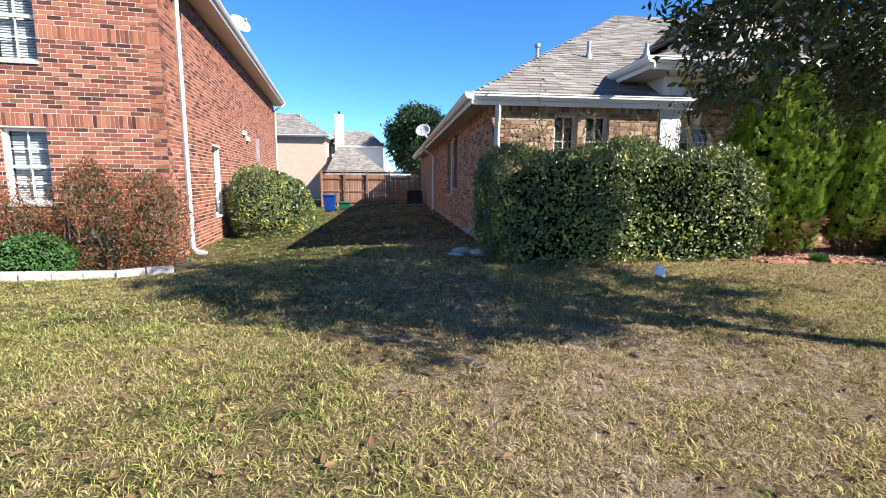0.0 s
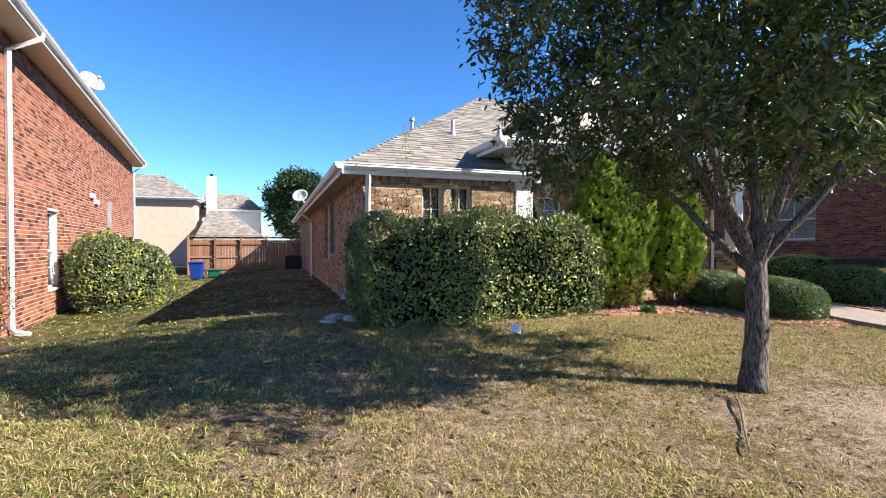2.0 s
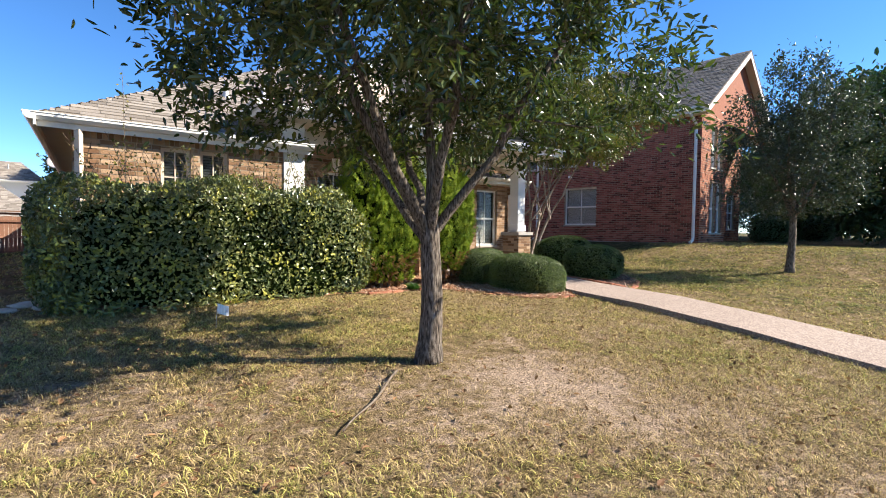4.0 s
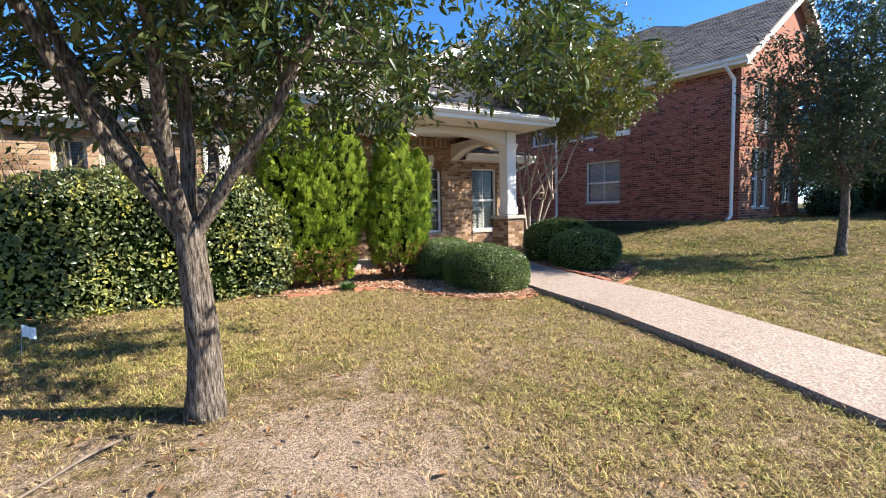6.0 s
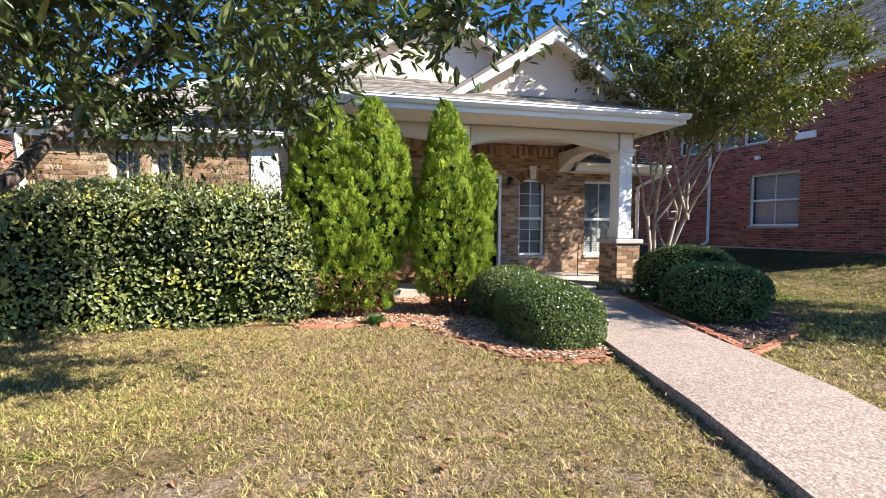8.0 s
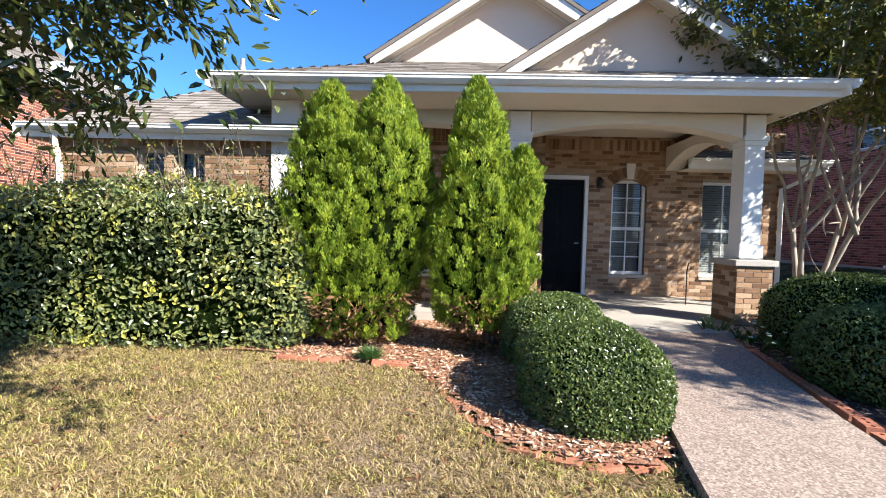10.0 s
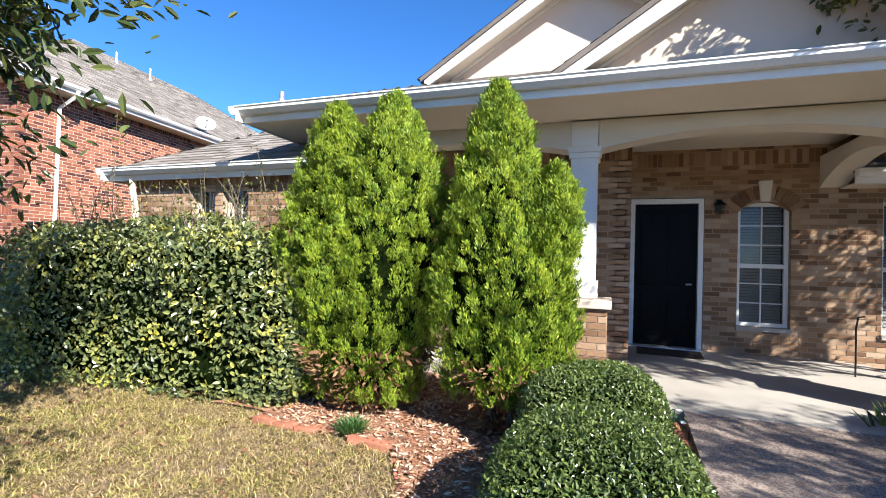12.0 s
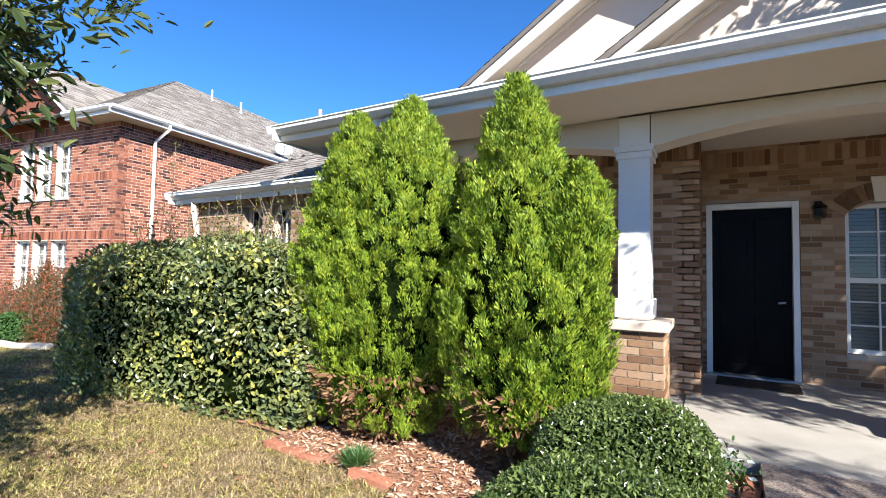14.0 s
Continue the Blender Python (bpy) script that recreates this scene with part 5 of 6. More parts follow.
tree("crape_myrtle", "multi-stemmed crape myrtle with pale smooth bark", (12.0, 9.0, ground_z(12.0, 9.0)), 1.5, 0.045, (11.95, 7.8, 4.38), (2.65, 2.2, 1.42), 760, 56, 0.085, M["myrtle_leaf"], M["pale_bark"], 43, stems=4, floor_z=3.05, spread=0.15, lean=(0.1, -0.2), shellness=0.2,
     extra=[(12.1, 8.9, 1.1), (11.9, 8.8, 1.6), (12.3, 8.9, 2.0), (11.8, 8.7, 2.4), (12.4, 8.6, 2.7)])
tree("round_tree", "dense round dark green tree behind the fence", (2.3, 42, 0), 2.4, 0.25, (2.3, 42, 5.0), (2.7, 2.7, 2.9), 700, 40, 0.30, M["far_leaf"], M["bark"], 44, 6, spread=0.35, shellness=0.8)
for i, (x, y, h, r) in enumerate(((25, 3.4, 6.5, 2.8), (32, 6.4, 7, 3.4), (33, 0.5, 8, 3.4), (41, 6, 9, 4.5), (40, 10, 7, 4), (48, -3, 9, 4.5), (37, 3.2, 7, 3.8), (52, 4, 9, 4.5), (55, 11, 10, 5), (58, 18, 10, 5), (46, 14, 8, 4), (50, -11, 9, 4.5))):
    z = ground_z(x, y)
    tree("street_tree", "dark leafy tree across the neighbouring lawn", (x, y, z), h * 0.25, 0.16, (x, y, z + h * 0.53), (r, r, h * 0.48), 420, 30, 0.30, M["far_leaf"], M["bark"], 50 + i, 6, spread=0.35, shellness=0.6)
for i, (x, y, r) in enumerate(((22.5, 6.3, 0.8), (25, 6.8, 1.0), (28.5, 6.5, 0.9))):
    z = ground_z(x, y)
    shrub("shrub", "dark rounded shrub by the far house", (x, y, z + r * 0.55), (r, r * 0.8, r * 0.7), 3000, 0.09, M["far_leaf"], 60 + i, 2.4, 0.08, 0.06)

# neighbour's bed: reddish nandinas
for i, (x, y, rx, top, n) in enumerate(((-4.1, 8.25, 0.68, 1.75, 4600), (-4.95, 8.15, 0.75, 2.0, 5200), (-6.2, 8.2, 0.8, 1.35, 3600), (-7.4, 8.1, 0.7, 0.9, 2500))):
    ob = shrub("nandina", "straggly nandina with reddish and green leaves", (x, y, top * 0.42 - 0.1), (rx, 0.5, top * 0.55), int(n * 1.4), 0.05, M["nandina_leaf"], 70 + i, 2.0, 0.26, 0.14, foot=-0.16, ratio=0.4, core=False)
    rr = random.Random(70 + i)
    shoots(ob, [(x + rr.uniform(-0.45, 0.45), y + rr.uniform(-0.3, 0.3), top * 0.3, rr.uniform(0.4, 1.1), rr.uniform(-0.25, 0.25), rr.uniform(-0.2, 0.2)) for _ in range(26)], M["nandina_leaf"], 60, 0.05, 80 + i)
shrub("juniper", "low bright green shrub behind the stone edging", (-5.75, 7.75, 0.12), (0.62, 0.42, 0.40), 5000, 0.05, M["fern_leaf"], 75, 2.2, 0.06, 0.05, foot=-0.16)


# ---- lawn ----
def inside(poly, x, y):
    r = np.zeros(len(x), bool)
    for (xa, ya), (xb, yb) in zip(poly, poly[1:] + poly[:1]):
        c = ((ya > y) != (yb > y)) & (x < (xb - xa) * (y - ya) / (yb - ya + 1e-12) + xa)
        r ^= c
    return r


BED = [(1.45, 7.8), (1.6, 6.45), (2.2, 6.25), (3.6, 6.2), (5.0, 6.15), (5.12, 5.93), (5.9, 5.93), (6.40, 5.86), (6.66, 5.45), (6.90, 4.80), (7.12, 4.42), (7.55, 4.22), (8.05, 4.28), (8.24, 4.9), (8.40, 6.0), (8.40, 7.4), (8.0, 8.0), (5, 8.2)]
BED_R = [(9.32, 4.15), (9.75, 4.35), (10.5, 4.65), (11.2, 5.3), (11.9, 6.4), (12.2, 8.0), (12.2, 10), (10.9, 10), (10.9, 7.3), (9.98, 7.3), (9.68, 6.0), (9.45, 4.9)]
PATH_POLY = WL + WR[::-1]
HOUSE_POLY = [(1.45, 7.8), (12.5, 7.8), (12.5, 27), (1.45, 27)]
LEFT_BED = [(-9, 7.25), (-5.5, 7.25), (-4.2, 7.45), (-3.55, 7.75), (-3.5, 8.6), (-4.1, 9.2), (-9, 8.6)]


def scatter_blades(rng, n, x0, x1, y0, y1, length, width, name, thin=True, tuft=12):
    """Blades in small tufts that lean outward; tufts differ in length and thin out on bare ground."""
    m = n // tuft
    tx, ty = rng.uniform(x0, x1, m), rng.uniform(y0, y1, m)
    keep = np.ones(m, bool)
    if thin:
        p = np.stack([tx, ty, 0 * tx], 1)
        bare = lumps(p, np.random.default_rng(3), 16, 0.5, 1.6) + lumps(p, np.random.default_rng(4), 16, 0.45, 6.0)
        for bx, by, rx, ry in ((4.5, 1.75, 1.1, 0.6), (4.35, 2.75, 0.5, 0.2), (3.3, 1.9, 0.3, 0.15), (-0.1, 3.2, 0.25, 0.3), (1.2, 1.3, 0.3, 0.12)):
            bare += 1.9 * np.exp(-((tx - bx) ** 2 / rx + (ty - by) ** 2 / ry))
        keep = rng.uniform(0, 1, m) > np.clip(bare * 0.9 - 0.10, 0, 0.84) * (tx > -0.8) * np.clip(1.2 - 0.3 * np.maximum(0, ty - 2.5), 0.2, 1)
    tx, ty = tx[keep], ty[keep]
    m = len(tx)
    tl = rng.uniform(0.35, 1.6, m)
    k = np.repeat(np.arange(m), tuft)
    n = len(k)
    out = rng.uniform(0, 6.28, n)
    rad = np.abs(rng.normal(size=n)) * 0.03
    x, y = tx[k] + np.cos(out) * rad, ty[k] + np.sin(out) * rad
    ok = ~(inside(BED, x, y) | inside(BED_R, x, y) | inside(PATH_POLY, x, y) | inside(HOUSE_POLY, x, y) | inside(LEFT_BED, x, y))
    x, y, k, out = x[ok], y[ok], k[ok], out[ok]
    n = len(x)
    b = np.stack([x, y, gz(x, y) - 0.006], 1)
    a = out + rng.normal(size=n) * 0.7
    lean = rng.uniform(0.2, 1.9, n)
    d = unit(np.stack([np.cos(a) * lean, np.sin(a) * lean, np.ones(n)], 1))
    a2 = a + rng.normal(size=n) * 1.0
    s = unit(np.stack([-np.sin(a) - np.sin(a2), np.cos(a) + np.cos(a2), 0 * a], 1))
    L = (length * tl[k] * rng.uniform(0.55, 1.3, n))[:, None]
    W = (width * rng.uniform(0.6, 1.4, n))[:, None]
    mid = b + d * L * 0.55
    tip = mid + unit(d * np.array([1.3, 1.3, 0.2])) * L * 0.5
    v = np.stack([b, mid + s * W * 0.5, tip, mid - s * W * 0.5], 1).reshape(-1, 3)
    me = array_mesh(name, v, np.arange(len(v)).reshape(-1, 4), M["blade"])
    tagged(new(name, me), "mown grass, part green and part straw-dry", "grass", kind="stuff")


rng1 = np.random.default_rng(9)
scatter_blades(rng1, 540000, -3.5, 9.5, -0.6, 4.0, 0.047, 0.0044, "grass")
scatter_blades(rng1, 260000, -6.0, 13.0, 3.6, 8.5, 0.048, 0.0060, "grass")
scatter_blades(rng1, 200000, 1.0, 7.6, 3.6, 6.2, 0.044, 0.0046, "grass")
scatter_blades(rng1, 130000, 8.0, 20.0, -1.5, 8.0, 0.055, 0.011, "grass", False)
scatter_blades(rng1, 40000, -5.0, 1.45, 8.0, 27.0, 0.06, 0.014, "grass", False)

# ---- beds ----
def patch(name, poly, mat, label, lift, step=0.1):
    """A sheet that lies on the ground inside an outline, a little above it."""
    xs = [p[0] for p in poly]
    ys = [p[1] for p in poly]
    bm = bmesh.new()
    x0, y0 = min(xs), min(ys)
    nx, ny = int((max(xs) - x0) / step) + 2, int((max(ys) - y0) / step) + 2
    X, Y = np.meshgrid(x0 + np.arange(nx) * step, y0 + np.arange(ny) * step)
    ok = inside(poly, X.ravel() + step / 2, Y.ravel() + step / 2).reshape(X.shape)
    made = {}

    def vert(i, j):
        if (i, j) not in made:
            x, y = float(X[j, i]), float(Y[j, i])
            made[i, j] = bm.verts.new((x, y, ground_z(x, y) + lift + 0.018 * noise.noise((x * 6, y * 6, 2))))
        return made[i, j]

    for j in range(ny - 1):
        for i in range(nx - 1):
            if ok[j, i]:
                bm.faces.new((vert(i, j), vert(i + 1, j), vert(i + 1, j + 1), vert(i, j + 1)))
    me = bpy.data.meshes.new(name)
    bm.to_mesh(me)
    bm.free()
    me.materials.append(mat)
    me.shade_smooth()
    return tagged(new(name, me), label, "garden bed", kind="structure")


M["mulch"] = surface("mulch", [(0.25, (0.22, 0.10, 0.055)), (0.5, (0.42, 0.21, 0.12)), (0.8, (0.56, 0.35, 0.23))], 9, 1.0, 70, 0.5, 0.9, 0.03)
M["dark_mulch"] = surface("dark_mulch", [(0.25, (0.05, 0.033, 0.023)), (0.5, (0.10, 0.065, 0.045)), (0.8, (0.17, 0.12, 0.085))], 9, 1.0, 70, 0.5, 0.9, 0.03)
M["chip"] = surface("chip", [(0.1, (0.20, 0.09, 0.045)), (0.5, (0.46, 0.25, 0.14)), (0.9, (0.70, 0.55, 0.40))], 4, 0.95, 60, 0.3, 0.4, island=0.9)
M["orange_brick"] = surface("orange_brick", [(0.2, (0.30, 0.11, 0.06)), (0.55, (0.42, 0.175, 0.10)), (0.9, (0.50, 0.30, 0.21))], 9, 0.9, 60, 0.35, 0.4, 0.003)
M["limestone"] = surface("limestone", [(0.2, (0.42, 0.37, 0.30)), (0.8, (0.62, 0.57, 0.49))], 5, 0.9, 50, 0.3, 0.6, 0.008)
M["white_plastic"] = surface("white_plastic", [(0.2, (0.70, 0.70, 0.72)), (0.8, (0.80, 0.80, 0.82))], 3, 0.5, 40, 0.05, 0.05)
M["blue_plastic"] = surface("blue_plastic", [(0.2, (0.008, 0.030, 0.17)), (0.8, (0.012, 0.045, 0.25))], 3, 0.45, 40, 0.1, 0.05)
M["green_plastic"] = surface("green_plastic", [(0.2, (0.02, 0.09, 0.05)), (0.8, (0.03, 0.13, 0.08))], 3, 0.5, 40, 0.1, 0.05)
M["petal"] = leaf_material("petal", [(0.2, (0.75, 0.75, 0.72)), (0.9, (0.85, 0.85, 0.83))], 0.6, 0.3, 3.0, 0.2)

patch("bed", BED, M["mulch"], "reddish bark mulch bed under the hedge", 0.03)
patch("bed", BED_R, M["dark_mulch"], "dark mulch bed beside the path", 0.03)
patch("bed", LEFT_BED, M["dark_mulch"], "dark mulch bed before the red house", 0.03)


def chips(poly, n, seed, label, size=0.035):
    rng = np.random.default_rng(seed)
    xs, ys = [p[0] for p in poly], [p[1] for p in poly]
    x, y = rng.uniform(min(xs), max(xs), n), rng.uniform(min(ys), max(ys), n)
    k = inside(poly, x, y)
    p = np.stack([x, y, gz(x, y) + 0.040], 1)[k]
    ax = rng.normal(size=p.shape) * np.array([1, 1, 0.25])
    L = size * rng.uniform(0.5, 1.8, len(p))
    tagged(new("wood_chips", leaf_mesh("wood_chips", p, ax, rng.normal(size=p.shape) * 0.4 + np.array([0, 0, 1.0]), L, L * 0.3, M["chip"], 0.1)), label, "mulch", kind="stuff")


chips([(5.0, 7.9), (5.1, 5.95), (6.4, 5.86), (6.9, 4.8), (7.12, 4.42), (7.55, 4.22), (8.05, 4.28), (8.4, 6.0), (8.4, 7.4), (7.2, 7.9)], 24000, 91, "loose bark chips and pine straw")
chips(BED_R, 7000, 92, "loose dark bark chips")


def cored_brick(name):
    """A paver brick with three round core holes through its top."""
    l, w, h, d, r = 0.195, 0.092, 0.057, 0.045, 0.017
    bm = bmesh.new()
    tops = []
    for c in range(3):
        cx = -l / 2 + l * (c + 0.5) / 3
        hw = l / 6
        outer = [(cx + hw, 0), (cx + hw, w / 2), (cx, w / 2), (cx - hw, w / 2), (cx - hw, 0), (cx - hw, -w / 2), (cx, -w / 2), (cx + hw, -w / 2)]
        ov = [bm.verts.new((x, y, h)) for x, y in outer]
        iv = [bm.verts.new((cx + r * math.cos(i * math.pi / 4), r * math.sin(i * math.pi / 4), h)) for i in range(8)]
        bv = [bm.verts.new((v.co.x, v.co.y, h - d)) for v in iv]
        for i in range(8):
            j = (i + 1) % 8
            bm.faces.new((ov[i], ov[j], iv[j], iv[i]))
            bm.faces.new((iv[i], iv[j], bv[j], bv[i]))
        bm.faces.new(bv[::-1])
    x, y = l / 2, w / 2
    for q in (((-x, -y), (x, -y)), ((x, -y), (x, y)), ((x, y), (-x, y)), ((-x, y), (-x, -y))):
        a, b = q
        bm.faces.new([bm.verts.new(p) for p in ((*a, 0), (*b, 0), (*b, h), (*a, h))])
    bmesh.ops.remove_doubles(bm, verts=bm.verts[:], dist=0.0005)
    bmesh.ops.recalc_face_normals(bm, faces=bm.faces[:])
    me = bpy.data.meshes.new(name)
    bm.to_mesh(me)
    bm.free()
    me.materials.append(M["orange_brick"])
    return me


CORED = cored_brick("edging_brick")


def edging(line, label, seed, gap=0.205, tilt=6, stand=False, lift=-0.012):
    rr = random.Random(seed)
    ob = thing("brick_edging", (line[0][0], line[0][1], ground_z(*line[0])), label, "garden edging")
    for (xa, ya), (xb, yb) in zip(line[:-1], line[1:]):
        n = max(1, round(math.hypot(xb - xa, yb - ya) / gap))
        for i in range(n):
            t = (i + 0.5) / n
            x, y = xa + (xb - xa) * t, ya + (yb - ya) * t
            b = new("brick", CORED)
            ang = math.degrees(math.atan2(yb - ya, xb - xa)) + rr.uniform(-9, 9)
            b.matrix_basis = pose(x + rr.uniform(-0.01, 0.01), y + rr.uniform(-0.015, 0.015), ground_z(x, y) + lift, (90 if stand else 0) + rr.uniform(-tilt, tilt), rr.uniform(-tilt, tilt), ang)
            hang(b, ob)


edging([(5.10, 5.92), (5.72, 5.92)], "row of orange cored bricks edging the mulch bed", 1)
edging([(6.02, 5.90), (6.34, 5.86)], "loose orange bricks edging the mulch bed", 2, tilt=12)
edging([(6.42, 5.84), (6.62, 5.52), (6.88, 4.84), (7.10, 4.44)], "curving row of bricks set on edge round the bed", 3, tilt=9, stand=True, lift=-0.030)
edging([(7.12, 4.40), (7.52, 4.20), (7.98, 4.24)], "row of pinkish bricks edging the bed", 4, tilt=9, lift=-0.036)
edging([(8.28, 5.75), (8.34, 6.3), (8.36, 7.15)], "brick edging between bed and path", 5, lift=0.02)
edging([(9.36, 4.22), (9.52, 4.9), (9.74, 6.0), (10.02, 7.2)], "brick edging along the path and dark bed", 6, lift=0.025)
edging([(9.42, 4.12), (9.9, 4.32), (10.5, 4.62), (10.95, 5.0)], "brick edging between dark bed and lawn", 7, lift=-0.034)


def stone_edging():
    ob = thing("stone_edging", (-5, 7.3, -0.1), "row of pale limestone blocks edging the bed", "garden edging")
    rr = random.Random(4)
    line = [(-9.2, 7.2), (-7, 7.2), (-5.5, 7.25), (-4.3, 7.42), (-3.62, 7.78)]
    for (xa, ya), (xb, yb) in zip(line[:-1], line[1:]):
        d = math.hypot(xb - xa, yb - ya)
        n = max(1, round(d / 0.42))
        for i in range(n):
            t = (i + 0.5) / n
            x, y = xa + (xb - xa) * t, ya + (yb - ya) * t
            bm = bmesh.new()
            add_box(bm, -d / n / 2 + 0.008, d / n / 2 - 0.008, -0.09, 0.09, -0.04, rr.uniform(0.10, 0.125))
            bevelled(bm, 0.015)
            for v in bm.verts:
                v.co += Vector((0, 0.01, 0.008)) * noise.noise(v.co * 9 + Vector((i, x, 0)))
            bmesh.ops.transform(bm, matrix=pose(x, y, ground_z(x, y), rr.uniform(-2, 2), rr.uniform(-2, 2), math.degrees(math.atan2(yb - ya, xb - xa)) + rr.uniform(-2, 2)), verts=bm.verts[:])
            part("stone", bm, M["limestone"], ob)


stone_edging()

# ---- small things on the lawn and in the beds ----
def marker_flag(x, y, turn):
    z = ground_z(x, y)
    ob = thing("marker_flag", (x, y, z), "small white plastic marker flag on a wire", "flag", "marker flags")
    part("wire", tube([(x, y, z - 0.05), (x + 0.01, y, z + 0.14), (x + 0.02, y, z + 0.27)], 0.003, 5), M["grey_metal"], ob)
    c, s = math.cos(turn), math.sin(turn)
    vs, fs = [], []
    for i in range(6):
        u = i / 5 * 0.11
        wv = 0.012 * math.sin(i * 1.4)
        for k, zz in enumerate((0.17, 0.27)):
            vs.append((x + 0.018 + c * u - s * wv, y + s * u + c * wv, z + zz - 0.03 * i / 5))
    for i in range(5):
        fs.append((2 * i, 2 * i + 2, 2 * i + 3, 2 * i + 1))
    f = part("flag", (vs, fs), M["white_plastic"], ob)
    sol = f.modifiers.new("thickness", "SOLIDIFY")
    sol.thickness = 0.0015


marker_flag(2.68, 4.66, -0.5)
marker_flag(1.22, 8.55, 0.4)


def root_stick():
    pts = []
    for i in range(12):
        t = i / 11
        x, y = 3.52 - 0.77 * t + 0.012 * math.sin(t * 7), 2.46 - 0.68 * t + 0.015 * math.cos(t * 5)
        pts.append((x, y, ground_z(x, y) + 0.03 + 0.012 * math.sin(t * 9)))
    tagged(new("exposed_root", raw("exposed_root", *tube(pts, [0.010 - 0.005 * i / 11 for i in range(12)], 7), M["twig"], True)), "thin dark root lying on the bare lawn", "root")


root_stick()


def flowers(x, y, n, r, seed, label):
    rng = np.random.default_rng(seed)
    z = ground_z(x, y)
    ob = thing("flower_clump", (x, y, z), label, "flowers")
    m = n * 14
    p = np.stack([x + rng.normal(size=m) * r * 0.5, y + rng.normal(size=m) * r * 0.5, z + 0.03 + rng.uniform(0, 0.22, m)], 1)
    L = rng.uniform(0.03, 0.06, m)
    part("foliage", leaf_mesh("foliage", p, rng.normal(size=p.shape) + np.array([0, 0, 0.5]), rng.normal(size=p.shape) * 0.5 + np.array([0, 0, 1]), L, L * 0.45, M["fern_leaf"]), M["fern_leaf"], ob, kind="stuff")
    for i in range(n):
        c = np.array([x + rng.normal() * r * 0.5, y + rng.normal() * r * 0.5, z + rng.uniform(0.16, 0.30)])
        a = np.arange(5) * 2 * math.pi / 5
        d = np.stack([np.cos(a), np.sin(a) - 0.4, 0.35 + 0 * a], 1)
        part("blossom", leaf_mesh("blossom", np.repeat(c[None], 5, 0), d, np.repeat(np.array([[0, -0.5, 1.0]]), 5, 0), np.full(5, 0.026), np.full(5, 0.024), M["petal"]), M["petal"], ob, "white five-petalled flower")


flowers(8.22, 7.02, 12, 0.2, 1, "white periwinkles flowering beside the boxwood")
flowers(10.25, 7.05, 7, 0.22, 2, "white periwinkles in the dark bed")
flowers(10.02, 6.55, 5, 0.2, 3, "white periwinkles in the dark bed")


def tuft(name, label, x, y, n, h, width, seed, mat, category):
    rng = np.random.default_rng(seed)
    z = ground_z(x, y)
    p = np.stack([x + rng.normal(size=n) * h * 0.2, y + rng.normal(size=n) * h * 0.2, z + 0.02 + 0 * rng.normal(size=n)], 1)
    a = rng.uniform(0, 6.28, n)
    d = np.stack([np.cos(a), np.sin(a), rng.uniform(0.3, 1.6, n)], 1)
    L = h * rng.uniform(0.6, 1.2, n)
    tagged(new(name, leaf_mesh(name, p, d, np.stack([-d[:, 0], -d[:, 1], 1 / np.maximum(d[:, 2], 0.2)], 1), L, L * width, mat)), label, category)


tuft("weed", "small ferny green weed on the bed edge", 5.98, 5.98, 420, 0.15, 0.05, 5, M["fern_leaf"], "weed")
tuft("lily_clump", "dark green strappy leaves beside the path", 9.95, 7.55, 46, 0.30, 0.10, 6, M["box_leaf"], "plant")
tuft("lily_clump", "dark green strappy leaves beside the brick pier", 10.15, 7.25, 30, 0.24, 0.10, 7, M["box_leaf"], "plant")


def fallen_leaves():
    rng = np.random.default_rng(77)
    n = 2400
    x, y = rng.uniform(-2.5, 9.0, n), rng.uniform(-0.3, 5.8, n)
    k = ~(inside(PATH_POLY, x, y) | inside(BED, x, y))
    x, y = x[k], y[k]
    p = np.stack([x, y, gz(x, y) + rng.uniform(0.012, 0.035, len(x))], 1)
    L = rng.uniform(0.025, 0.06, len(x))
    tagged(new("fallen_leaves", leaf_mesh("fallen_leaves", p, rng.normal(size=p.shape) * np.array([1, 1, 0.3]), rng.normal(size=p.shape) * 0.4 + np.array([0, 0, 1]), L, L * 0.5, M["dead_leaf"], 0.3)), "dry brown leaves scattered on the lawn", "leaves", kind="stuff")


fallen_leaves()


def flat_stone(x, y, r, seed):
    bm = bmesh.new()
    bmesh.ops.create_icosphere(bm, subdivisions=3, radius=1)
    for v in bm.verts:
        k = 1 + 0.25 * noise.noise(v.co * 1.6 + Vector((seed * 3.1, 0, 0)))
        v.co = Vector((v.co.x * r * 1.5 * k, v.co.y * r * k, v.co.z * r * 0.35 * k))
    bmesh.ops.transform(bm, matrix=pose(x, y, ground_z(x, y) + r * 0.2, 0, 0, seed * 40), verts=bm.verts[:])
    me = bpy.data.meshes.new("flat_stone")
    bm.to_mesh(me)
    bm.free()
    me.materials.append(M["limestone"])
    me.shade_smooth()
    tagged(new("flat_stone", me), "flat weathered stone at the house corner", "stone", "stones at the corner")


for i, (x, y, r) in enumerate(((1.0, 7.35, 0.13), (1.22, 7.05, 0.15), (0.85, 7.0, 0.10))):
    flat_stone(x, y, r, i + 1)

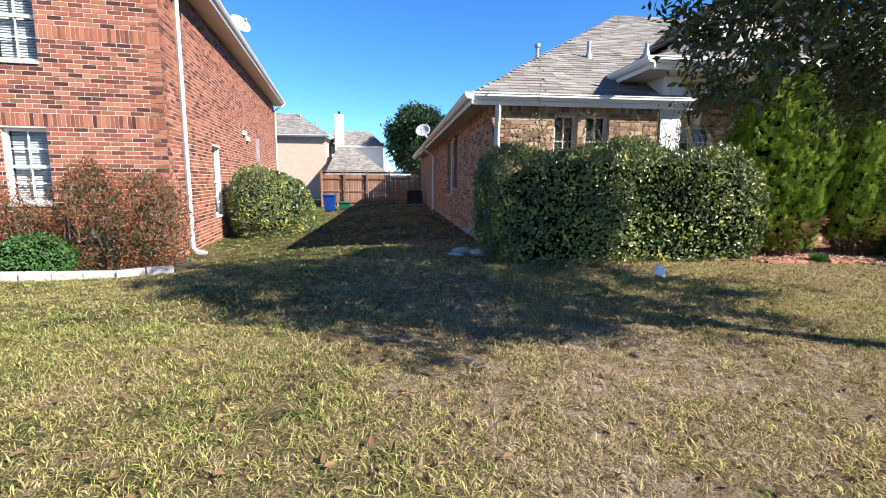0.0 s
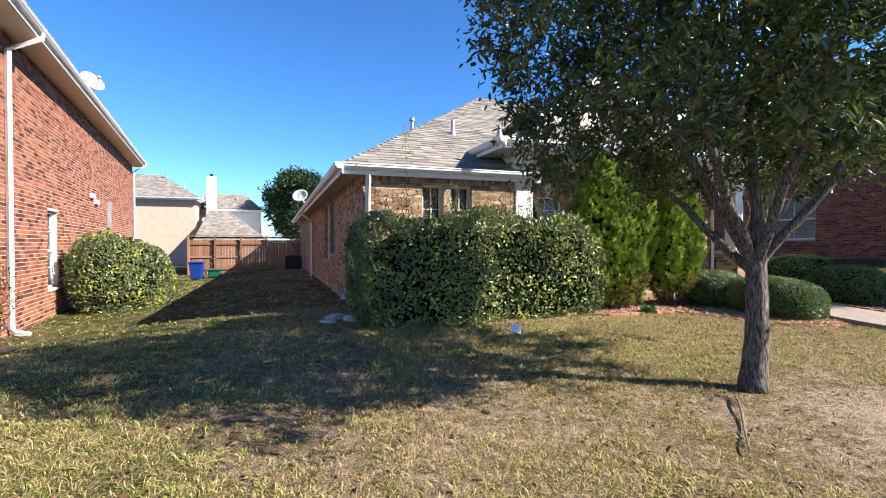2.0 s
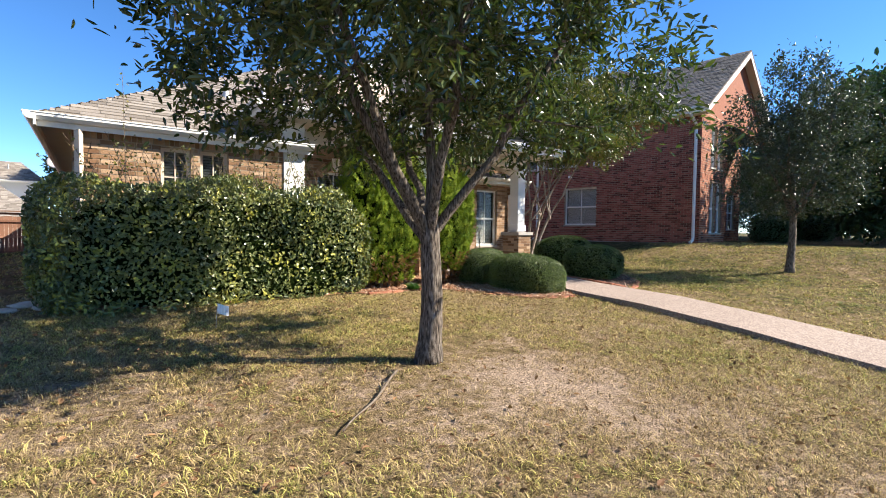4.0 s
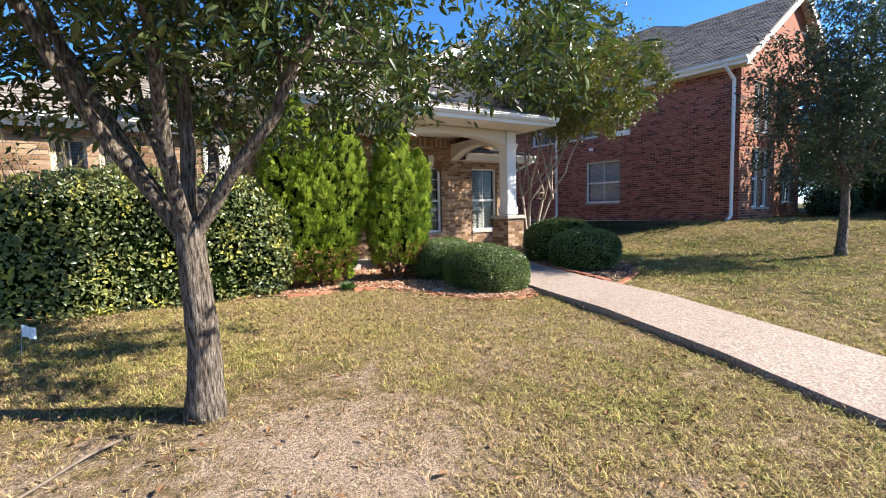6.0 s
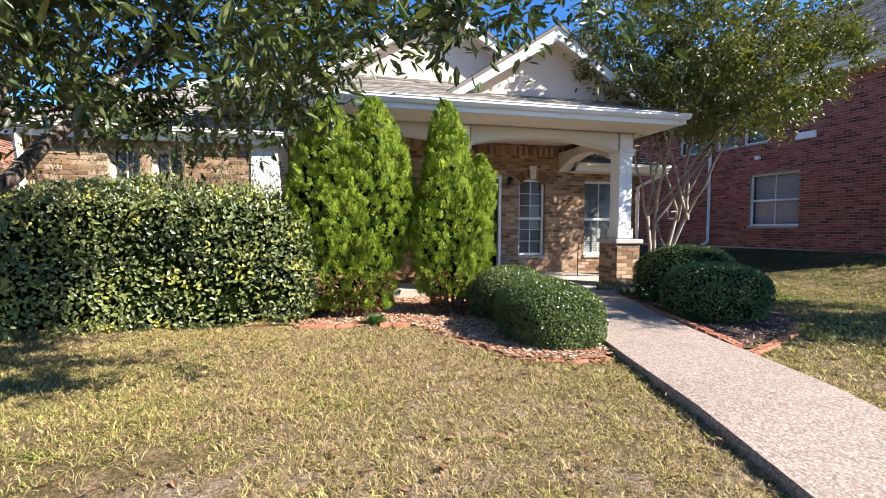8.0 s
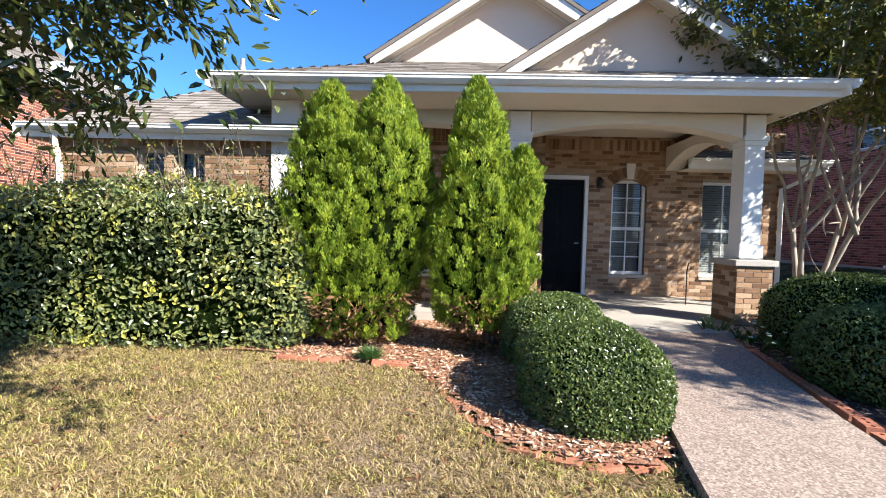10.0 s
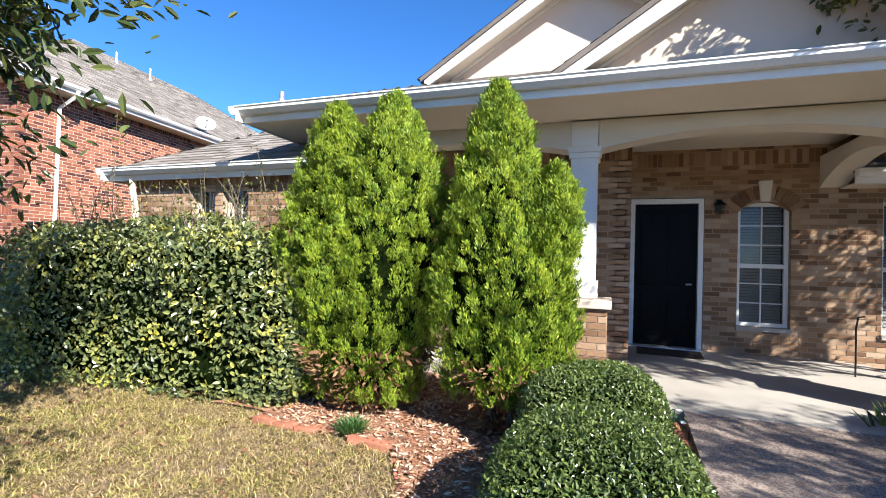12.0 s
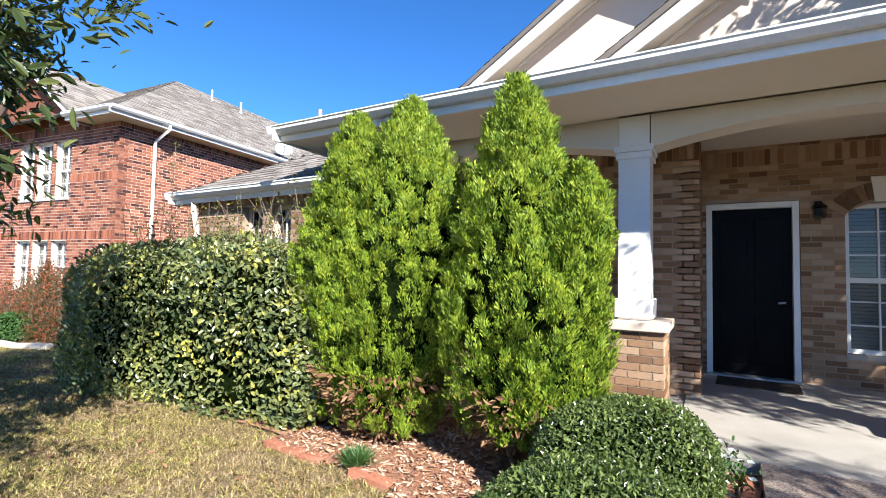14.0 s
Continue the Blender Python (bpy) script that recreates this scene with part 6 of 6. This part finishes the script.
# ---- fixtures on the houses ----
def satellite_dish(base, mast_top, aim, r, label):
    ob = thing("satellite_dish", base, label, "satellite dish")
    base, top, aim = Vector(base), Vector(mast_top), Vector(aim).normalized()
    part("mast", tube([tuple(base), tuple(base.lerp(top, 0.6) + Vector((0.02, 0, 0))), tuple(top)], 0.022, 8), M["grey_metal"], ob)
    s = aim.cross(Vector((0, 0, 1))).normalized()
    u = s.cross(aim)
    vs, fs, n = [tuple(top)], [], 20
    for k in range(1, 6):
        q = k / 5
        for i in range(n):
            a = 2 * math.pi * i / n
            vs.append(tuple(top + s * (math.cos(a) * r * q) + u * (math.sin(a) * r * 0.9 * q) + aim * (0.16 * r * 2 * q * q)))
    for i in range(n):
        fs.append((0, 1 + i, 1 + (i + 1) % n))
    for k in range(4):
        for i in range(n):
            a, b = 1 + k * n + i, 1 + k * n + (i + 1) % n
            fs.append((a, a + n, b + n, b))
    d = part("reflector", (vs, fs), M["dish_grey"], ob, smooth=True)
    d.modifiers.new("thickness", "SOLIDIFY").thickness = 0.012
    feed = top + aim * r * 1.15 - u * r * 0.15
    part("feed_arm", tube([tuple(top - u * r * 0.9), tuple(feed)], 0.012, 6), M["grey_metal"], ob)
    part("feed_horn", tube([tuple(feed), tuple(feed - aim * 0.09)], [0.035, 0.028], 8), M["dish_grey"], ob)


satellite_dish((-4.42, 14.2, 5.35), (-4.30, 14.15, 5.60), (0.75, -0.55, 0.5), 0.30, "grey satellite dish on the red house's eave")
satellite_dish((1.12, 16.9, 2.86), (0.98, 16.9, 3.12), (-0.35, -0.85, 0.45), 0.27, "pale satellite dish on the tan house's eave")


def roof_vent(x, y, z0, z1, r, flue=False):
    ob = thing("roof_vent", (x, y, z0), "grey metal vent pipe standing on the roof", "vent pipe", "roof vents")
    part("pipe", tube([(x, y, z0 - 0.1), (x, y, z1)], r, 12), M["grey_metal"], ob)
    part("flashing", tube([(x, y, z0 - 0.06), (x, y, z0 + 0.10)], [r * 2.2, r * 1.1], 12), M["grey_metal"], ob)
    if flue:
        part("cap", tube([(x, y, z1 - 0.02), (x, y, z1 + 0.10)], [r * 1.7, r * 1.5], 12), M["grey_metal"], ob)


roof_vent(3.85, 9.53, ZE + SL * (9.53 - YE), 4.20, 0.04)
roof_vent(5.7, 19.2, 5.9, 6.75, 0.075, True)
roof_vent(3.98, 7.50, 3.44, 3.62, 0.03)
for lx, ly, h in ((-4.2, 7.5, 0.45), (-4.5, 6.3, 0.4)):
    q = Matrix.Rotation(radians(6.8), 4, "Z") @ Vector((lx, ly, 0)) + Vector((-4.16, 9.1, 0))
    zz = -0.15 + E1 + 3.6 * (0.45 - lx) / 5.75
    roof_vent(q.x, q.y, zz, zz + h, 0.05)


def condenser():
    ob = thing("air_conditioner", (0.95, 23.4, 0.1), "black outdoor air conditioner unit by the wall", "air conditioner")
    part("cabinet", box(0.58, 1.32, 23.05, 23.8, 0.14, 0.92, 0.03), M["black_metal"], ob)
    for i in range(9):
        part("louvre", box(0.57, 1.33, 23.035, 23.05, 0.22 + i * 0.072, 0.25 + i * 0.072, 0.004), M["black_metal"], ob)
    part("pad", box(0.5, 1.4, 22.98, 23.9, 0.0, 0.138, 0.01), M["concrete"], ob)
    part("fan_guard", tube([(0.95, 23.42, 0.92), (0.95, 23.42, 0.95)], [0.31, 0.29], 20), M["black_metal"], ob)


condenser()


def wheelie_bin(x, y, mat, label, h=0.95):
    z = ground_z(x, y)
    ob = thing("wheeled_bin", (x, y, z), label, "bin", "bins by the fence")
    bm = bmesh.new()
    vs = add_box(bm, x - 0.27, x + 0.27, y - 0.3, y + 0.3, z + 0.05, z + h)
    for v in vs:
        if v.co.z < z + 0.2:
            v.co.x = x + (v.co.x - x) * 0.8
            v.co.y = y + (v.co.y - y) * 0.8
    part("body", bevelled(bm, 0.03), mat, ob)
    part("lid", box(x - 0.30, x + 0.30, y - 0.34, y + 0.32, z + h, z + h + 0.06, 0.02), mat, ob)
    for s in (-1, 1):
        part("wheel", tube([(x + s * 0.20, y + 0.27, z + 0.1), (x + s * 0.25, y + 0.27, z + 0.1)], 0.1, 14), M["black_metal"], ob)
    part("handle", tube([(x - 0.22, y + 0.36, z + h), (x + 0.22, y + 0.36, z + h)], 0.016, 8), M["black_metal"], ob)


wheelie_bin(-3.08, 22.6, M["blue_plastic"], "blue plastic wheeled recycling bin", 0.74)
wheelie_bin(-2.42, 23.0, M["green_plastic"], "low dark green plastic bin", 0.34)


def lantern():
    x, y, z = 9.22, 10.17, 2.46
    ob = thing("wall_lantern", (x, 10.24, z), "small dark bronze lantern on the brick wall", "lantern")
    part("bracket", box(x - 0.035, x + 0.035, 10.215, 10.238, z - 0.05, z + 0.12, 0.006), M["black_metal"], ob)
    part("glass_body", tube([(x, y, z - 0.10), (x, y, z + 0.04)], [0.05, 0.07], 6), M["glass"], ob)
    part("cap", tube([(x, y, z + 0.04), (x, y, z + 0.10)], [0.085, 0.02], 6), M["black_metal"], ob)


lantern()
M["mat_fibre"] = surface("mat_fibre", [(0.3, (0.05, 0.035, 0.025)), (0.7, (0.10, 0.075, 0.055))], 20, 1.0, 120, 0.5, 0.8, 0.006)
tagged(new("door_mat", raw("door_mat", *[list(q) for q in box_lists(0.80, 0.45, 0.014)], M["mat_fibre"])), "dark brown fibre door mat before the black door", "mat").matrix_basis = pose(8.58, 9.83, 0.456, 0.85, 0, -3)


def garden_stake():
    x, y = 10.45, 9.4
    tagged(new("garden_stake", raw("garden_stake", *tube([(x, y, 0.43), (x, y, 1.0), (x + 0.02, y, 1.12), (x + 0.08, y, 1.13)], 0.009, 6), M["black_metal"])), "thin black iron stake on the porch", "stake")


garden_stake()


def wall_box(name, root, lo, hi, label, category, mat="white_plastic"):
    c = root.matrix_basis @ Vector([(a + b) / 2 for a, b in zip(lo, hi)])
    bm = bmesh.new()
    add_box(bm, lo[0], hi[0], lo[1], hi[1], lo[2], hi[2])
    bevelled(bm, 0.01)
    bmesh.ops.transform(bm, matrix=root.matrix_basis, verts=bm.verts[:])
    me = bpy.data.meshes.new(name)
    bm.to_mesh(me)
    bm.free()
    me.materials.append(M[mat])
    tagged(new(name, me), label, category)


for y, z in ((7.3, 3.0), (7.9, 2.86)):
    wall_box("flood_light", left_house, (0.003, y, z), (0.10, y + 0.32, z + 0.14), "white floodlight box on the red brick wall", "wall light")
wall_box("meter_box", left_house, (0.003, 10.0, 2.2), (0.09, 10.25, 3.1), "pale conduit box on the red brick wall", "meter box", "grey_metal")
wall_box("wall_vent", right_house, (-0.06, 3.3, 2.95), (0.001, 3.8, 3.12), "white louvred vent on the dark brick wall", "wall vent")
wall_box("wall_lamp", right_house, (-0.09, 4.75, 2.58), (0.001, 4.88, 2.68), "small white lamp on the dark brick wall", "wall lamp")
downspout(house, (1.56, 7.46, ZE - 0.16), (1.56, 7.52, 0.25), (0, -1, 0), mat="stucco", label="tan painted metal downspout")
downspout(house, (1.06, 18.0, ZE - 0.08), (1.43, 18.0, 0.20), (-1, 0, 0))
downspout(house, (12.80, 9.80, 2.80), (12.38, 10.19, 0.40), (0, -1, 0))

# ---- bricks of the walls ----
for build in DEFERRED:
    build()
